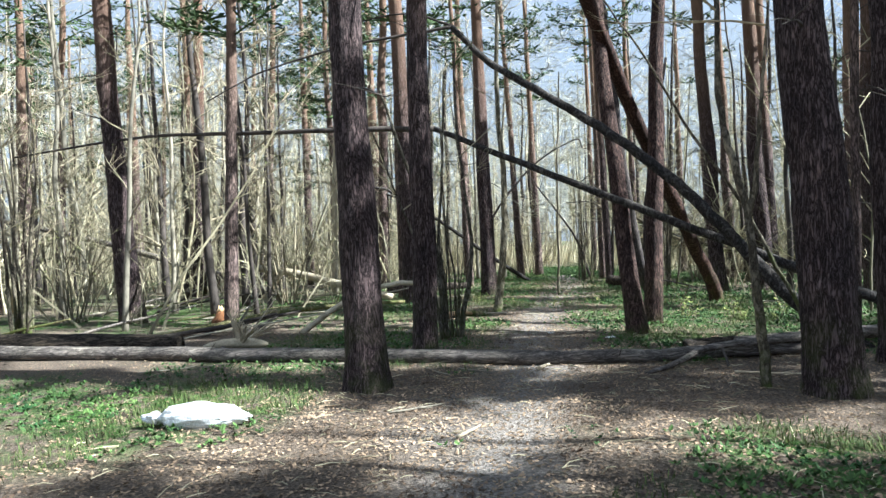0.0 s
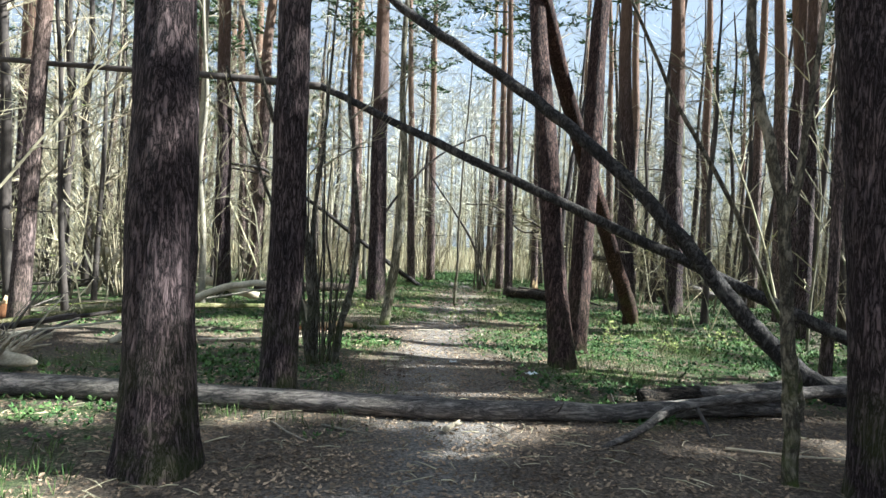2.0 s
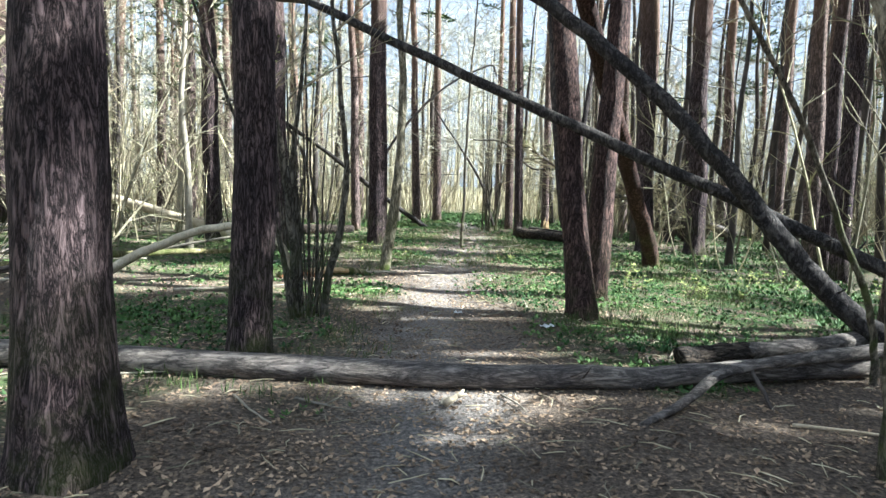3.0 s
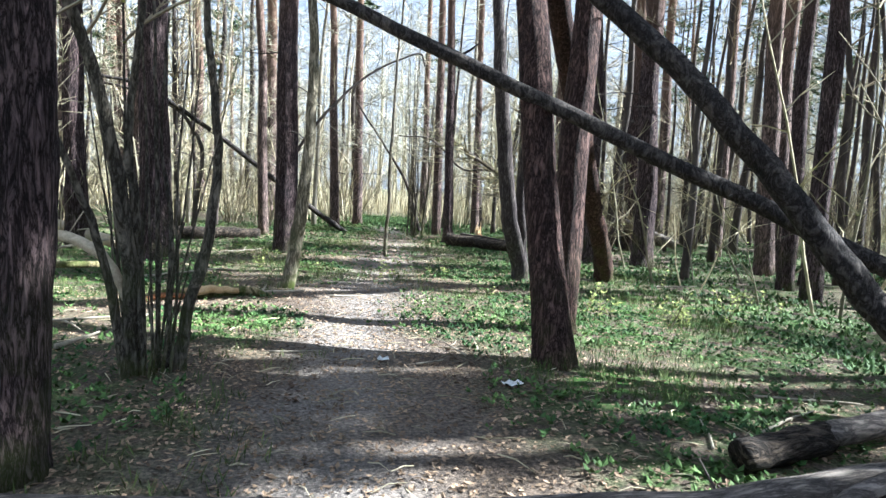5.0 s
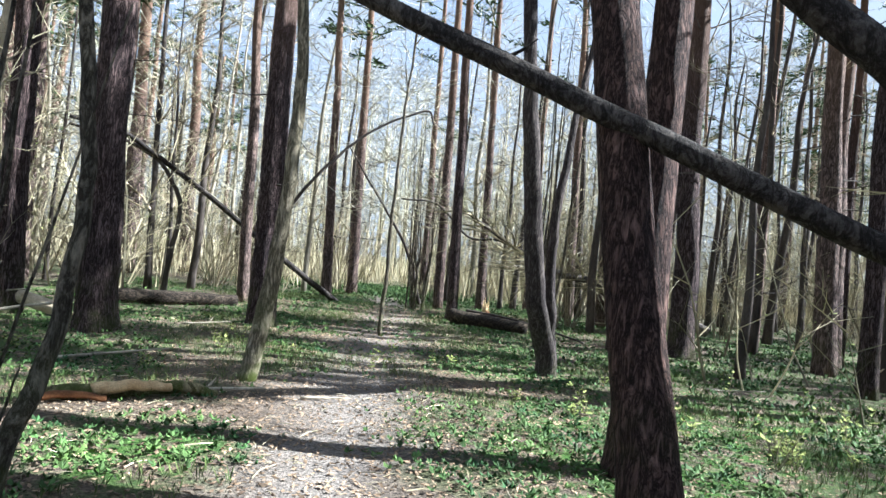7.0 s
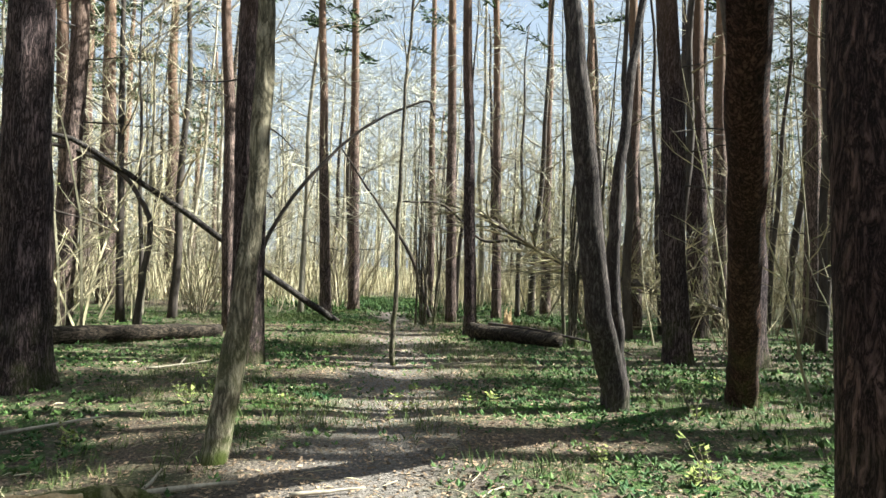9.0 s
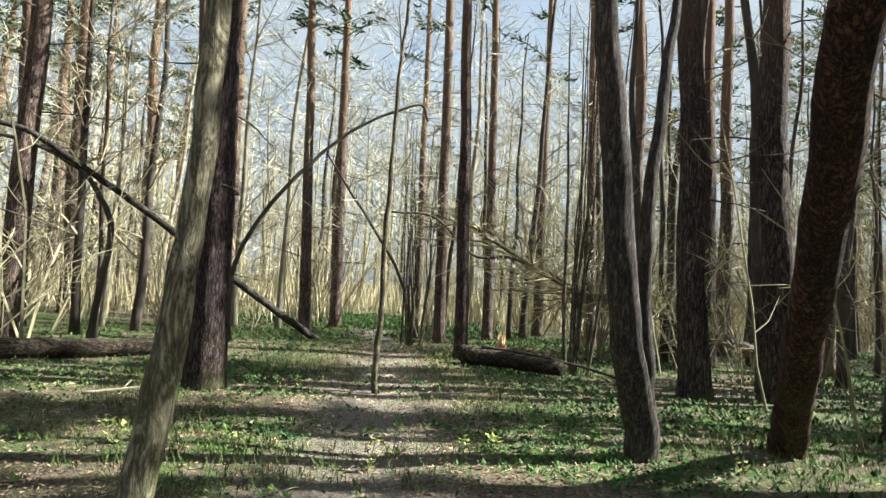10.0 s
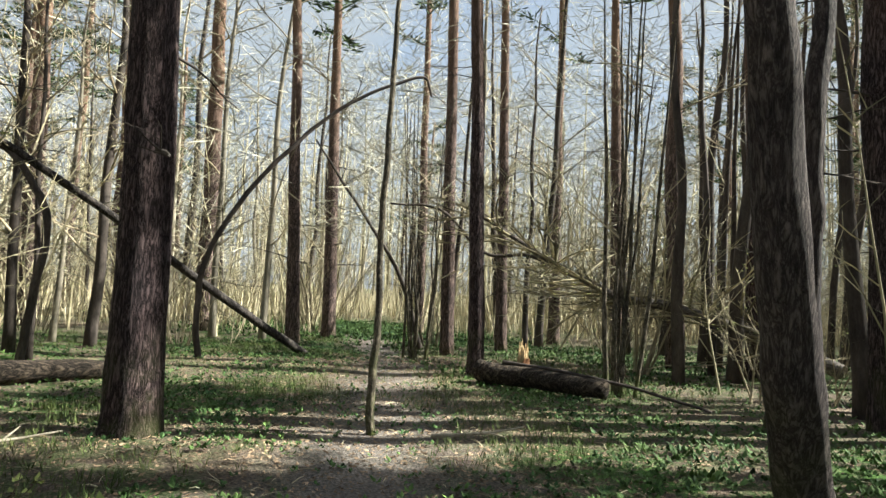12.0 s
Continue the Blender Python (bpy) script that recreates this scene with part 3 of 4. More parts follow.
rng = random.Random(19)
for cx, cy, n_stems, top, lab in ((7.95, 22.9, 9, 9.0, "clump of tall thin bare stems beside the fallen log"), (6.2, 28.2, 12, 6.0, "clump of pale thin stems round a broken stool"), (-8.6, 13.2, 8, 5.5, "thin bare clump with a few green leaves")):
    if n_stems:
        lines = []
        for _ in range(n_stems):
            a, q = rng.uniform(0, 6.28), rng.uniform(0.05, 0.3)
            hh, out = top * rng.uniform(0.55, 1), rng.uniform(0.02, 0.14)
            lines.append(([(cx + math.cos(a) * q, cy + math.sin(a) * q, -0.3)] + [(cx + math.cos(a) * (q + out * z) + rng.uniform(-0.08, 0.08), cy + math.sin(a) * (q + out * z) + rng.uniform(-0.08, 0.08), z) for z in (hh * 0.2, hh * 0.45, hh * 0.7, hh)], rng.uniform(0.02, 0.055), 0.01))
        stem_tree("stem_clump", lab, cx, cy, lines, SMOOTH, "shrub", 12, (1.5, top), sides=7, buds=160, twigs=4)


# ---- fallen and leaning dead wood ----
def fallen(name, label, pieces, category="fallen tree", group=""):
    """A dead tree given by its pieces: name, line, radii, material."""
    first = Vector(pieces[0][1][0])
    ob = thing(name, first, label, category, group)
    for k, (pn, ctrl, r0, r1, mat, plate) in enumerate(pieces):
        g = Geo()
        spar(g, local(ctrl, first), r0, r1, 14 if r0 > 0.05 else 7, 10, 0.16, k * 3.1 + first.x, plate)
        part(pn, g, mat, ob)
    return ob


def stubs(ob, ctrl, count, r, seed, mat, long=0.3):
    """Broken twig stubs along a dead stem."""
    rng, first = random.Random(seed), Vector(ctrl[0])
    pts = smooth_line(local(ctrl, first), 8)
    for _ in range(count):
        i = rng.randint(1, len(pts) - 2)
        g = Geo()
        d = rand_dir(rng, rng.uniform(-0.3, 0.8))
        p = pts[i]
        tl = rng.uniform(0.08, long)
        g.tube([p, p + d * tl * 0.6, p + d * tl + Vector((0, 0, 0.02))], [r, r * 0.7, r * 0.3], 5)
        part("branch_stub", g, mat, ob.children[0])


P2 = [(7.9, 9.08, -0.12), (5.73, 10.33, 0.99), (3.77, 11.43, 1.99), (1.82, 12.56, 3.0), (-0.12, 13.72, 4.03)]
ob = fallen("leaning_dead_tree", "long dead pole leaning across the path, its broken top hanging sideways",
            [("trunk", P2, 0.088, 0.056, POLE, 0.03), ("broken_top", [(-0.12, 13.72, 4.03), (-2.4, 14.0, 4.10), (-4.8, 14.5, 4.18), (-7.0, 15, 4.24), (-10.5, 15.9, 4.0)], 0.062, 0.02, DARK_STEM, 0.03)],
            group="leaning dead poles")
stubs(ob, P2, 9, 0.016, 4, POLE)
stubs(ob, P2, 5, 0.022, 9, POLE, 0.16)
P1 = [(6.05, 9.2, -0.16), (5.65, 9.48, 0.18), (5.25, 9.76, 0.60), (4.91, 9.98, 1.07), (4.5, 10.26, 1.67), (3.9, 10.67, 2.45), (3.2, 11.15, 3.2), (2.55, 11.58, 3.79), (1.75, 12.12, 4.46), (0.95, 12.66, 5.15), (0.3, 13.05, 5.95)]
ob = fallen("leaning_dead_tree", "thick dark dead trunk leaning up over the path",
            [("trunk", P1, 0.122, 0.055, POLE, 0.03), ("broken_top", [(0.3, 13.05, 5.95), (-0.8, 13, 5.78), (-2.1, 13, 5.55), (-3.6, 13, 5.11), (-4.7, 13, 4.55)], 0.035, 0.012, DARK_STEM, 0.0),
             ("broken_top", [(0.3, 13.05, 5.98), (-0.6, 13.2, 6.3), (-1.8, 13.4, 6.2)], 0.025, 0.01, DARK_STEM, 0.0)], group="leaning dead poles")
stubs(ob, P1, 7, 0.02, 14, POLE)
fallen("bent_branch", "thin bent bare branch hooked over by the young tree",
       [("limb", [(4.6, 8.5, 0.75), (4.35, 8.5, 1.2), (3.95, 8.5, 1.98), (3.5, 8.5, 2.65), (3.2, 8.5, 3.1), (2.7, 8.4, 3.9), (2.2, 8.5, 4.7)], 0.028, 0.012, SMOOTH, 0.0),
        ("limb", [(4.6, 8.5, 0.78), (4.75, 8.5, 0.3), (4.8, 8.5, -0.15)], 0.028, 0.032, SMOOTH, 0.0)], "branch")
LONG = [(-7.4, 10.2, 0.12), (-4.8, 9.85, 0.08), (-2.4, 9.45, 0.07), (0.2, 8.92, 0.06), (2.3, 8.62, 0.05), (3.5, 8.62, 0.07), (4.9, 8.7, 0.1)]
long_log = fallen("fallen_log", "long grey fallen trunk lying across the path",
       [("trunk", [(-7.4, 10.2, 0.02), (-4.8, 9.85, 0.0), (-2.4, 9.45, -0.01), (0.2, 8.92, -0.02), (2.3, 8.62, -0.02), (3.5, 8.62, 0.0), (4.9, 8.7, 0.03)], 0.118, 0.085, LOG, 0.02)], "log", "fallen logs")
stubs(long_log, LONG, 13, 0.011, 33, DARK_STEM, 0.32)
ob = fallen("fallen_log", "forked fallen branch propped over the long log, bark half gone",
            [("trunk", [(2.42, 7.8, -0.1), (2.9, 8.08, -0.02), (3.4, 8.38, 0.10), (4.2, 8.52, 0.15), (5.2, 8.75, 0.17), (6.6, 9.1, 0.18), (8.2, 9.3, 0.17)], 0.025, 0.085, LOG, 0.02),
             ("prop", [(3.6, 8.42, 0.1), (3.55, 8.15, -0.02), (3.5, 7.9, -0.16)], 0.022, 0.012, DARK_STEM, 0.0)], "log", "fallen logs")
fallen("fallen_log", "short broken log, dark rotten end and orange bare wood beyond",
       [("rotten_end", [(3.35, 9.02, 0.02), (3.7, 9.1, 0.03), (4.1, 9.18, 0.03)], 0.085, 0.085, LOG_DARK, 0.10),
        ("trunk", [(4.08, 9.17, 0.03), (4.9, 9.35, 0.05), (5.8, 9.6, 0.06), (7.4, 9.95, 0.05)], 0.08, 0.10, LOG, 0.03)], "log", "fallen logs")
fallen("fallen_log", "thick dark mossy log resting behind the long log", [("trunk", [(-9.0, 10.6, 0.12), (-6.9, 10.4, 0.12), (-5.4, 10.3, 0.1), (-4.2, 10.2, 0.06)], 0.17, 0.15, LOG_DARK, 0.05)], "log", "fallen logs")
fallen("fallen_branch", "mossy fallen branch rising from the litter", [("limb", [(-5.4, 12.2, -0.06), (-3.6, 13.1, 0.22), (-2.3, 13.9, 0.30), (-0.9, 14.6, 0.3)], 0.06, 0.035, OLIVE, 0.0),
                                                                        ("limb", [(-5.6, 11.7, -0.05), (-4.2, 12.4, 0.1), (-3.0, 13.4, 0.26)], 0.05, 0.03, DARK_STEM, 0.0)], "branch", "fallen branches")
fallen("bleached_branch", "barkless bleached branch bent up beside the hazel clump",
       [("limb", [(0.0, 11.3, 0.3), (-0.15, 11.3, 0.64), (-0.3, 11.35, 0.80), (-0.6, 11.55, 0.88), (-1.1, 11.8, 0.82), (-1.6, 12.05, 0.62), (-2.1, 12.3, 0.38), (-2.8, 12.6, -0.1)], 0.030, 0.062, BLEACHED, 0.0)], "branch", "fallen branches")
fallen("fallen_log", "far leaning grey log propped on the brushwood", [("trunk", [(-18.5, 26, 3.2), (-14.2, 26, 2.18), (-10.6, 25, 1.27), (-8.1, 24, 0.63), (-6.0, 23, 0.0)], 0.10, 0.13, LOG, 0.0)], "log", "fallen logs")
fallen("fallen_log", "sunlit bare log lying among brushwood", [("trunk", [(-6.6, 22.6, 0.95), (-5.3, 22, 0.80), (-3.4, 21, 0.40), (-1.6, 20.2, -0.02)], 0.13, 0.11, BLEACHED, 0.04)], "log", "fallen logs")
fallen("broken_stub", "pale splintered stub leaning on the brushwood", [("trunk", [(-5.6, 20, -0.1), (-5.35, 20, 0.42), (-4.95, 20, 0.92)], 0.12, 0.07, BLEACHED, 0.10)], "stump")
fallen("fallen_log", "dark log lying on the moss between the trees", [("trunk", [(-2.0, 23.2, 0.02), (-0.5, 23.9, 0.03), (0.9, 24.7, 0.02)], 0.17, 0.14, LOG_DARK, 0.05)], "log", "fallen logs")
fallen("fallen_log", "reddish-brown short log with a torn end beside the path", [("trunk", [(6.35, 24.1, 0.08), (6.9, 23.2, 0.1), (7.4, 22.3, 0.07)], 0.17, 0.13, LOG_DARK, 0.06),
                                                                               ("torn_end", [(6.25, 24.3, 0.12), (6.36, 24.08, 0.08)], 0.15, 0.17, LOG_DARK, 0.12)], "log", "fallen logs")
fallen("fallen_branch", "thin crooked branch lying over the short log", [("limb", [(6.5, 23.9, 0.28), (7.2, 23.0, 0.24), (7.9, 22.2, 0.1), (8.4, 21.3, -0.06)], 0.035, 0.02, DARK_STEM, 0.0)], "branch", "fallen branches")
fallen("fallen_log", "mossy rotting log sunk in orange leaf litter", [("trunk", [(-0.5, 14.45, -0.1), (-0.1, 14.62, -0.05), (0.35, 14.8, -0.04), (0.75, 14.95, -0.05), (1.0, 15.05, -0.12)], 0.075, 0.05, OLIVE, 0.10),
                                                                        ("rotten_core", [(0.02, 14.58, -0.03), (0.3, 14.70, 0.0), (0.62, 14.84, -0.03)], 0.055, 0.035, SPLINTER, 0.14),
                                                                        ("bark_flake", [(-0.45, 14.30, -0.08), (-0.2, 14.40, -0.03), (0.15, 14.50, -0.07)], 0.035, 0.025, ROT, 0.12)], "log", "fallen logs")
rng = random.Random(41)
for k in range(22):
    x, y = rng.uniform(-9.5, -2.2), rng.uniform(11.3, 22)
    a, ln, r = rng.uniform(-0.5, 0.5) + (1.4 if k % 4 == 0 else 0), rng.uniform(1.2, 3.6), rng.uniform(0.015, 0.05)
    dx, dy, up = math.cos(a) * ln / 2, math.sin(a) * ln / 2, rng.uniform(0.0, 0.5)
    z0 = ground_z(x, y)
    fallen("fallen_branch", "dead branch lying in the brushwood heap", [("limb", [(x - dx, y - dy, z0 - 0.02), (x - dx * 0.3, y - dy * 0.3, z0 + r + up * 0.35), (x + dx * 0.4, y + dy * 0.4, z0 + r + up * 0.7), (x + dx, y + dy, z0 + r + up)], r, r * 0.5, (LOG, DARK_STEM, OLIVE, GREY_STEM)[k % 4], 0.0),
           ("side_branch", [(x, y, z0 + up * 0.5), (x + 0.2, y - 0.15, z0 + up * 0.5 + 0.25), (x + 0.5, y - 0.2, z0 + up * 0.5 + rng.uniform(0.3, 0.8))], r * 0.5, r * 0.2, GREY_STEM, 0.0)], "branch", "fallen branches")
LEAN2 = [(4.0, 28.7, -0.2), (3.65, 28.5, 0.0), (1.76, 27.5, 1.26), (0.1, 26.5, 2.45), (-1.2, 26.0, 3.28), (-2.2, 25.5, 3.85), (-3.2, 25.2, 3.95)]
ob = fallen("leaning_dead_tree", "slender dead trunk leaning away through the trees", [("trunk", LEAN2, 0.10, 0.045, POLE, 0.0)], group="leaning dead poles")
stubs(ob, LEAN2, 6, 0.012, 21, POLE, 0.5)
stem_tree("bowed_tree", "dark thin tree bowed over at the top", -0.86, 26.0, [([(-0.9, 26, -0.3), (-0.86, 26, 0.5), (-0.7, 26, 2.1), (-0.94, 26, 2.74), (-1.31, 26, 3.26), (-2.2, 26, 3.7), (-3.4, 26, 3.9)], 0.075, 0.035)], DARK_STEM, sides=8)
stem_tree("arching_tree", "slender bare tree arching over in a bow", 1.75, 27.0,
          [([(1.75, 27, -0.3), (1.62, 27, 0.6), (1.72, 27, 1.8), (2.3, 27, 3.0), (3.15, 27, 4.08), (4.2, 27, 5.1), (5.65, 27, 5.87), (5.95, 27, 5.5)], 0.065, 0.025)], DARK_STEM, sides=9, twigs=8)
stem_tree("leaning_sapling", "thin bare sapling leaning with drooping twigs", 6.83, 30.0,
          [([(6.9, 30, -0.3), (6.75, 30, 0.2), (6.12, 30, 1.9), (4.7, 30, 3.9), (3.9, 30, 5.0)], 0.08, 0.02)], DARK_STEM, sides=8, twigs=10)
# the fallen treetop with its brushwood
rng = random.Random(77)
TOP = [(13.8, 24.0, 0.2), (12.6, 24.5, 0.7), (11.0, 25.5, 1.3), (9.98, 26, 1.47), (8.45, 26.5, 2.24), (7.15, 27, 3.1)]
ob = fallen("fallen_treetop", "fallen treetop with a tangle of bare brushwood", [("trunk", TOP, 0.16, 0.04, LOG, 0.0), ("limb", [(9.9, 26.2, 1.5), (8.7, 27.5, 2.3), (7.7, 28, 2.35), (6.6, 28, 3.24), (5.4, 28, 3.3)], 0.05, 0.025, DARK_STEM, 0.0)])
g, line = Geo(), smooth_line(local(TOP, TOP[0]), 6)
for _ in range(85):
    p = rng.choice(line[4:])
    limb(g, p, Vector((-0.8, 0.2, 0.2)) + rand_dir(rng, rng.uniform(-0.4, 0.7)), rng.uniform(0.8, 2.4), 0.034, rng, 5, 2, 3, 0.03, 0.22)
part("brushwood", g, WAND, ob)
lf = Geo()
for _ in range(700):
    dd = rand_dir(rng, 0.2)
    lf.leaf(rng.choice(g.v) + Vector((0, 0, rng.uniform(0, 0.2))), dd, dd.cross(Vector((0, 0, 1))).normalized(), 0.06, 0.045)
part("leaves", lf, BUD, ob)


def stump(name, label, x, y, h, r, mat, jag, seed):
    """A broken stump: bark tube whose rim is torn into uneven teeth round a rotten core."""
    rng2 = random.Random(seed)
    ob2 = thing(name, (x, y, ground_z(x, y)), label, "stump")
    b = Geo()
    b.tube([(0, 0, -0.15), (0, 0, 0.05), (0.01, 0, h * 0.5), (0.02, 0, h)], [r * 1.15, r, r * 0.85, r * 0.75], 16, rough=0.2, flare=0.4, seed=seed, plate=0.08)
    part("bark", b, mat, ob2)
    for k in range(11):
        t, a = Geo(), k * 0.571
        c, s = math.cos(a) * r * 0.6, math.sin(a) * r * 0.6
        top = h + jag * rng2.uniform(0.3, 1)
        t.tube([(c, s, h * 0.6), (c * 1.05, s * 1.05, h), (c * 1.1, s * 1.1, top)], [r * 0.3, r * 0.24, r * 0.03], 5)
        part("splinter", t, SPLINTER, ob2, "splintered pale yellow wood")


stump("stump", "torn stump with tall pale yellow splinters", 7.55, 25.4, 0.3, 0.12, ROT, 0.42, 3)
stump("stump", "low rotten orange stump among the litter", -5.1, 14.9, 0.26, 0.20, ROT, 0.14, 5)


def root_plate(x, y):
    """A sunlit knot of torn roots on the end of a short log."""
    rng2 = random.Random(12)
    ob2 = thing("uprooted_log", (x, y, ground_z(x, y)), "short pale log ending in a torn bright root knot", "log")
    t = Geo()
    t.tube([(-0.62, 0.06, 0.08), (-0.5, 0.05, 0.10), (-0.3, 0.02, 0.13), (0.1, 0, 0.15), (0.34, -0.02, 0.13), (0.46, -0.03, 0.12)], [0.02, 0.05, 0.075, 0.085, 0.06, 0.02], 14, rough=0.35, seed=4, plate=0.08)
    part("trunk", t, BLEACHED, ob2)
    for _ in range(18):
        r = Geo()
        d = (Vector((0.6, 0, 0.3)) + rand_dir(rng2, 0.5)).normalized()
        limb(r, (0.02, 0, 0.13), d, rng2.uniform(0.3, 0.62), 0.04, rng2, 2, 0, 5)
        part("root", r, BLEACHED, ob2)


root_plate(-3.35, 10.5)


def plastic_bag(x, y):
    """A long limp plastic sack lying on the grass, creased and knotted at one end."""
    bm = bmesh.new()
    bmesh.ops.create_icosphere(bm, subdivisions=5, radius=1.0)
    for v in bm.verts:
        p = v.co.copy()
        along = p.x
        girth = 0.75 + 0.25 * math.sin(along * 2.2 + 1.4) - (0.35 if along < -0.55 and along > -0.72 else 0)
        crease = 0.10 * n3(p.x * 3, p.y * 3, p.z * 3) + 0.06 * n3(p.x * 9, p.y * 9, p.z * 9)
        v.co = Vector((p.x * 0.50, p.y * 0.16 * girth, p.z * 0.135 * girth)) * (1 + crease)
        v.co.z = max(v.co.z, -0.085) + 0.08
    me = bpy.data.meshes.new("sack")
    bm.to_mesh(me)
    bm.free()
    me.materials.append(PLASTIC)
    me.polygons.foreach_set("use_smooth", [True] * len(me.polygons))
    ob2 = new("plastic_sack", me)
    ob2.location = (x, y, ground_z(x, y))
    tagged(ob2, "limp white plastic sack lying on grass in sunlight", "sack")


plastic_bag(-2.32, 5.95)


def scrap(x, y, s, seed):
    rng2 = random.Random(seed)
    g2 = Geo()
    for i in range(5):
        for j in range(5):
            g2.v.append(Vector(((i - 2) * s * 0.25, (j - 2) * s * 0.16, 0.02 + abs(rng2.gauss(0, s * 0.10)))))
    g2.f = [(i * 5 + j, i * 5 + j + 1, i * 5 + j + 6, i * 5 + j + 5) for i in range(4) for j in range(4)]
    ob2 = new("litter_scrap", g2.mesh("scrap", PAPER, False))
    ob2.location, ob2.rotation_euler = (x, y, ground_z(x, y)), (0, 0, rng2.uniform(0, 6))
    tagged(ob2, "crumpled pale scrap lying on the trodden ground", "litter", "scraps of litter")


scrap(2.75, 10.75, 0.16, 1)
scrap(1.9, 11.6, 0.10, 2)

# ---- sticks on the ground ----
STICKS = [(0.18, 5.5, 0.35, 55, 0.018), (0.35, 8.3, 0.5, -40, 0.012), (-0.1, 8.2, 0.7, -62, 0.010), (1.3, 8.35, 0.28, 40, 0.03), (1.7, 8.25, 0.4, -70, 0.01), (3.9, 7.5, 1.0, -25, 0.014), (2.05, 14.9, 0.5, 5, 0.018),
          (-0.3, 6.3, 0.6, 30, 0.012), (4.4, 9.7, 0.9, 20, 0.014), (5.0, 10.2, 0.8, -15, 0.012), (3.6, 9.6, 0.6, 60, 0.01), (2.6, 11.9, 0.6, 100, 0.01), (2.9, 12.0, 0.5, 70, 0.01), (0.9, 15.0, 1.2, 20, 0.03),
          (-0.3, 16.9, 1.3, 40, 0.022), (4.7, 20.2, 1.0, -4, 0.02), (5.6, 6.6, 1.1, 10, 0.016), (-3.6, 8.9, 1.2, 25, 0.012), (1.2, 11.9, 0.5, 5, 0.010), (2.3, 11.4, 0.35, 12, 0.012), (8.2, 16.3, 1.0, -12, 0.02), (0.6, 20.2, 0.9, 30, 0.02), (-1.2, 9.0, 0.8, 10, 0.012), (-0.9, 12.9, 1.6, 4, 0.02), (-0.6, 12.3, 0.5, 60, 0.025)]
for k, (x, y, ln, yaw, r) in enumerate(STICKS):
    rng2 = random.Random(300 + k)
    g2 = Geo()
    pts = curve_pts((-ln / 2, 0, 0.01 + r), (1, 0, 0), ln, 6, rng2, 0.13)
    for p in pts:
        p.z = 0.01 + r + abs(p.z - r - 0.01) * 0.3
    g2.tube(pts, [r * (1 - 0.1 * i) for i in range(7)], 6, rough=0.2, seed=k)
    if k % 2:
        g2.tube(curve_pts(pts[3], (0.5, 0.6 * (-1) ** (k // 2), 0.15), ln * 0.3, 2, rng2, 0.2), [r * 0.6, r * 0.5, r * 0.2], 5)
    ob2 = new("fallen_stick", g2.mesh("stick", BLEACHED if k in (0, 3, 5) else GREY_STEM))
    ob2.location, ob2.rotation_euler = (x, y, ground_z(x, y)), (0, 0, radians(yaw))
    tagged(ob2, "dry broken stick lying on the leaf litter", "stick", "sticks on the ground")


def sprig(x, y, h, seed):
    rng2 = random.Random(seed)
    ob2 = thing("seedling", (x, y, ground_z(x, y)), "small seedling sprig with yellow-green young leaves", "plant", "seedlings")
    g2, lf2 = Geo(), Geo()
    for _ in range(rng2.randint(2, 4)):
        pts = curve_pts((0, 0, -0.03), rand_dir(rng2, 2.2), h * rng2.uniform(0.6, 1), 5, rng2, 0.15)
        g2.tube(pts, [0.006, 0.005, 0.004, 0.004, 0.003, 0.002], 4, cap=False)
        for _ in range(9):
            q = rng2.choice(pts[1:])
            dd = rand_dir(rng2, rng2.uniform(-0.1, 0.8))
            lf2.leaf(q, dd, dd.cross(Vector((0, 0, 1))).normalized(), rng2.uniform(0.04, 0.09), rng2.uniform(0.025, 0.05))
    part("stem", g2, SHOOT, ob2)
    part("leaves", lf2, BUD, ob2)


rng = random.Random(64)
for k in range(34):
    cx, cy, sp = ((6.9, 13.6, 1.1), (5.6, 13.0, 0.8), (8.2, 17.0, 1.2), (7.6, 13.2, 1.0), (-0.5, 16.6, 1.2), (3.2, 17.5, 0.9), (4.4, 14.6, 0.6))[k % 7]
    sprig(cx + rng.gauss(0, sp), cy + rng.gauss(0, sp * 0.6), rng.uniform(0.15, 0.55), 700 + k)


# ---- the wood around: copies of a few grown trees and shrubs ----
def shrub(seed, h, stems, buds):
    rng2 = random.Random(seed)
    ob2 = thing("shrub", (0, 0, 0), "leafless many-stemmed shrub with pale upright stems and twigs", "shrub", "bare shrubs")
    g2, tw = Geo(), Geo()
    for _ in range(stems):
        a, q = rng2.uniform(0, 6.28), rng2.uniform(0, 0.35)
        out = rng2.uniform(0.05, 0.55)
        pts = curve_pts((math.cos(a) * q, math.sin(a) * q, -0.2), (math.cos(a) * out, math.sin(a) * out, 1), h * rng2.uniform(0.5, 1), 7, rng2, 0.11)
        r = rng2.uniform(0.010, 0.032)
        g2.tube(pts, [r * (1 - 0.11 * i) for i in range(8)], 4, cap=False)
        for _ in range(3):
            i = rng2.randint(2, 6)
            limb(tw, pts[i], (pts[i + 1] - pts[i]).normalized() + rand_dir(rng2, 0.3) * 0.8, rng2.uniform(0.5, 1.7), max(0.008, r * 0.5), rng2, 2, 0, 3, 0.02, 0.25)
    part("stool", g2, SHOOT, ob2)
    part("crown", tw, SHOOT, ob2)
    if buds:
        lf2 = Geo()
        for _ in range(buds):
            dd = rand_dir(rng2, 0.2)
            lf2.leaf(rng2.choice(tw.v), dd, dd.cross(Vector((0, 0, 1))).normalized(), 0.055, 0.04)
        part("leaves", lf2, BUD, ob2)
    return ob2


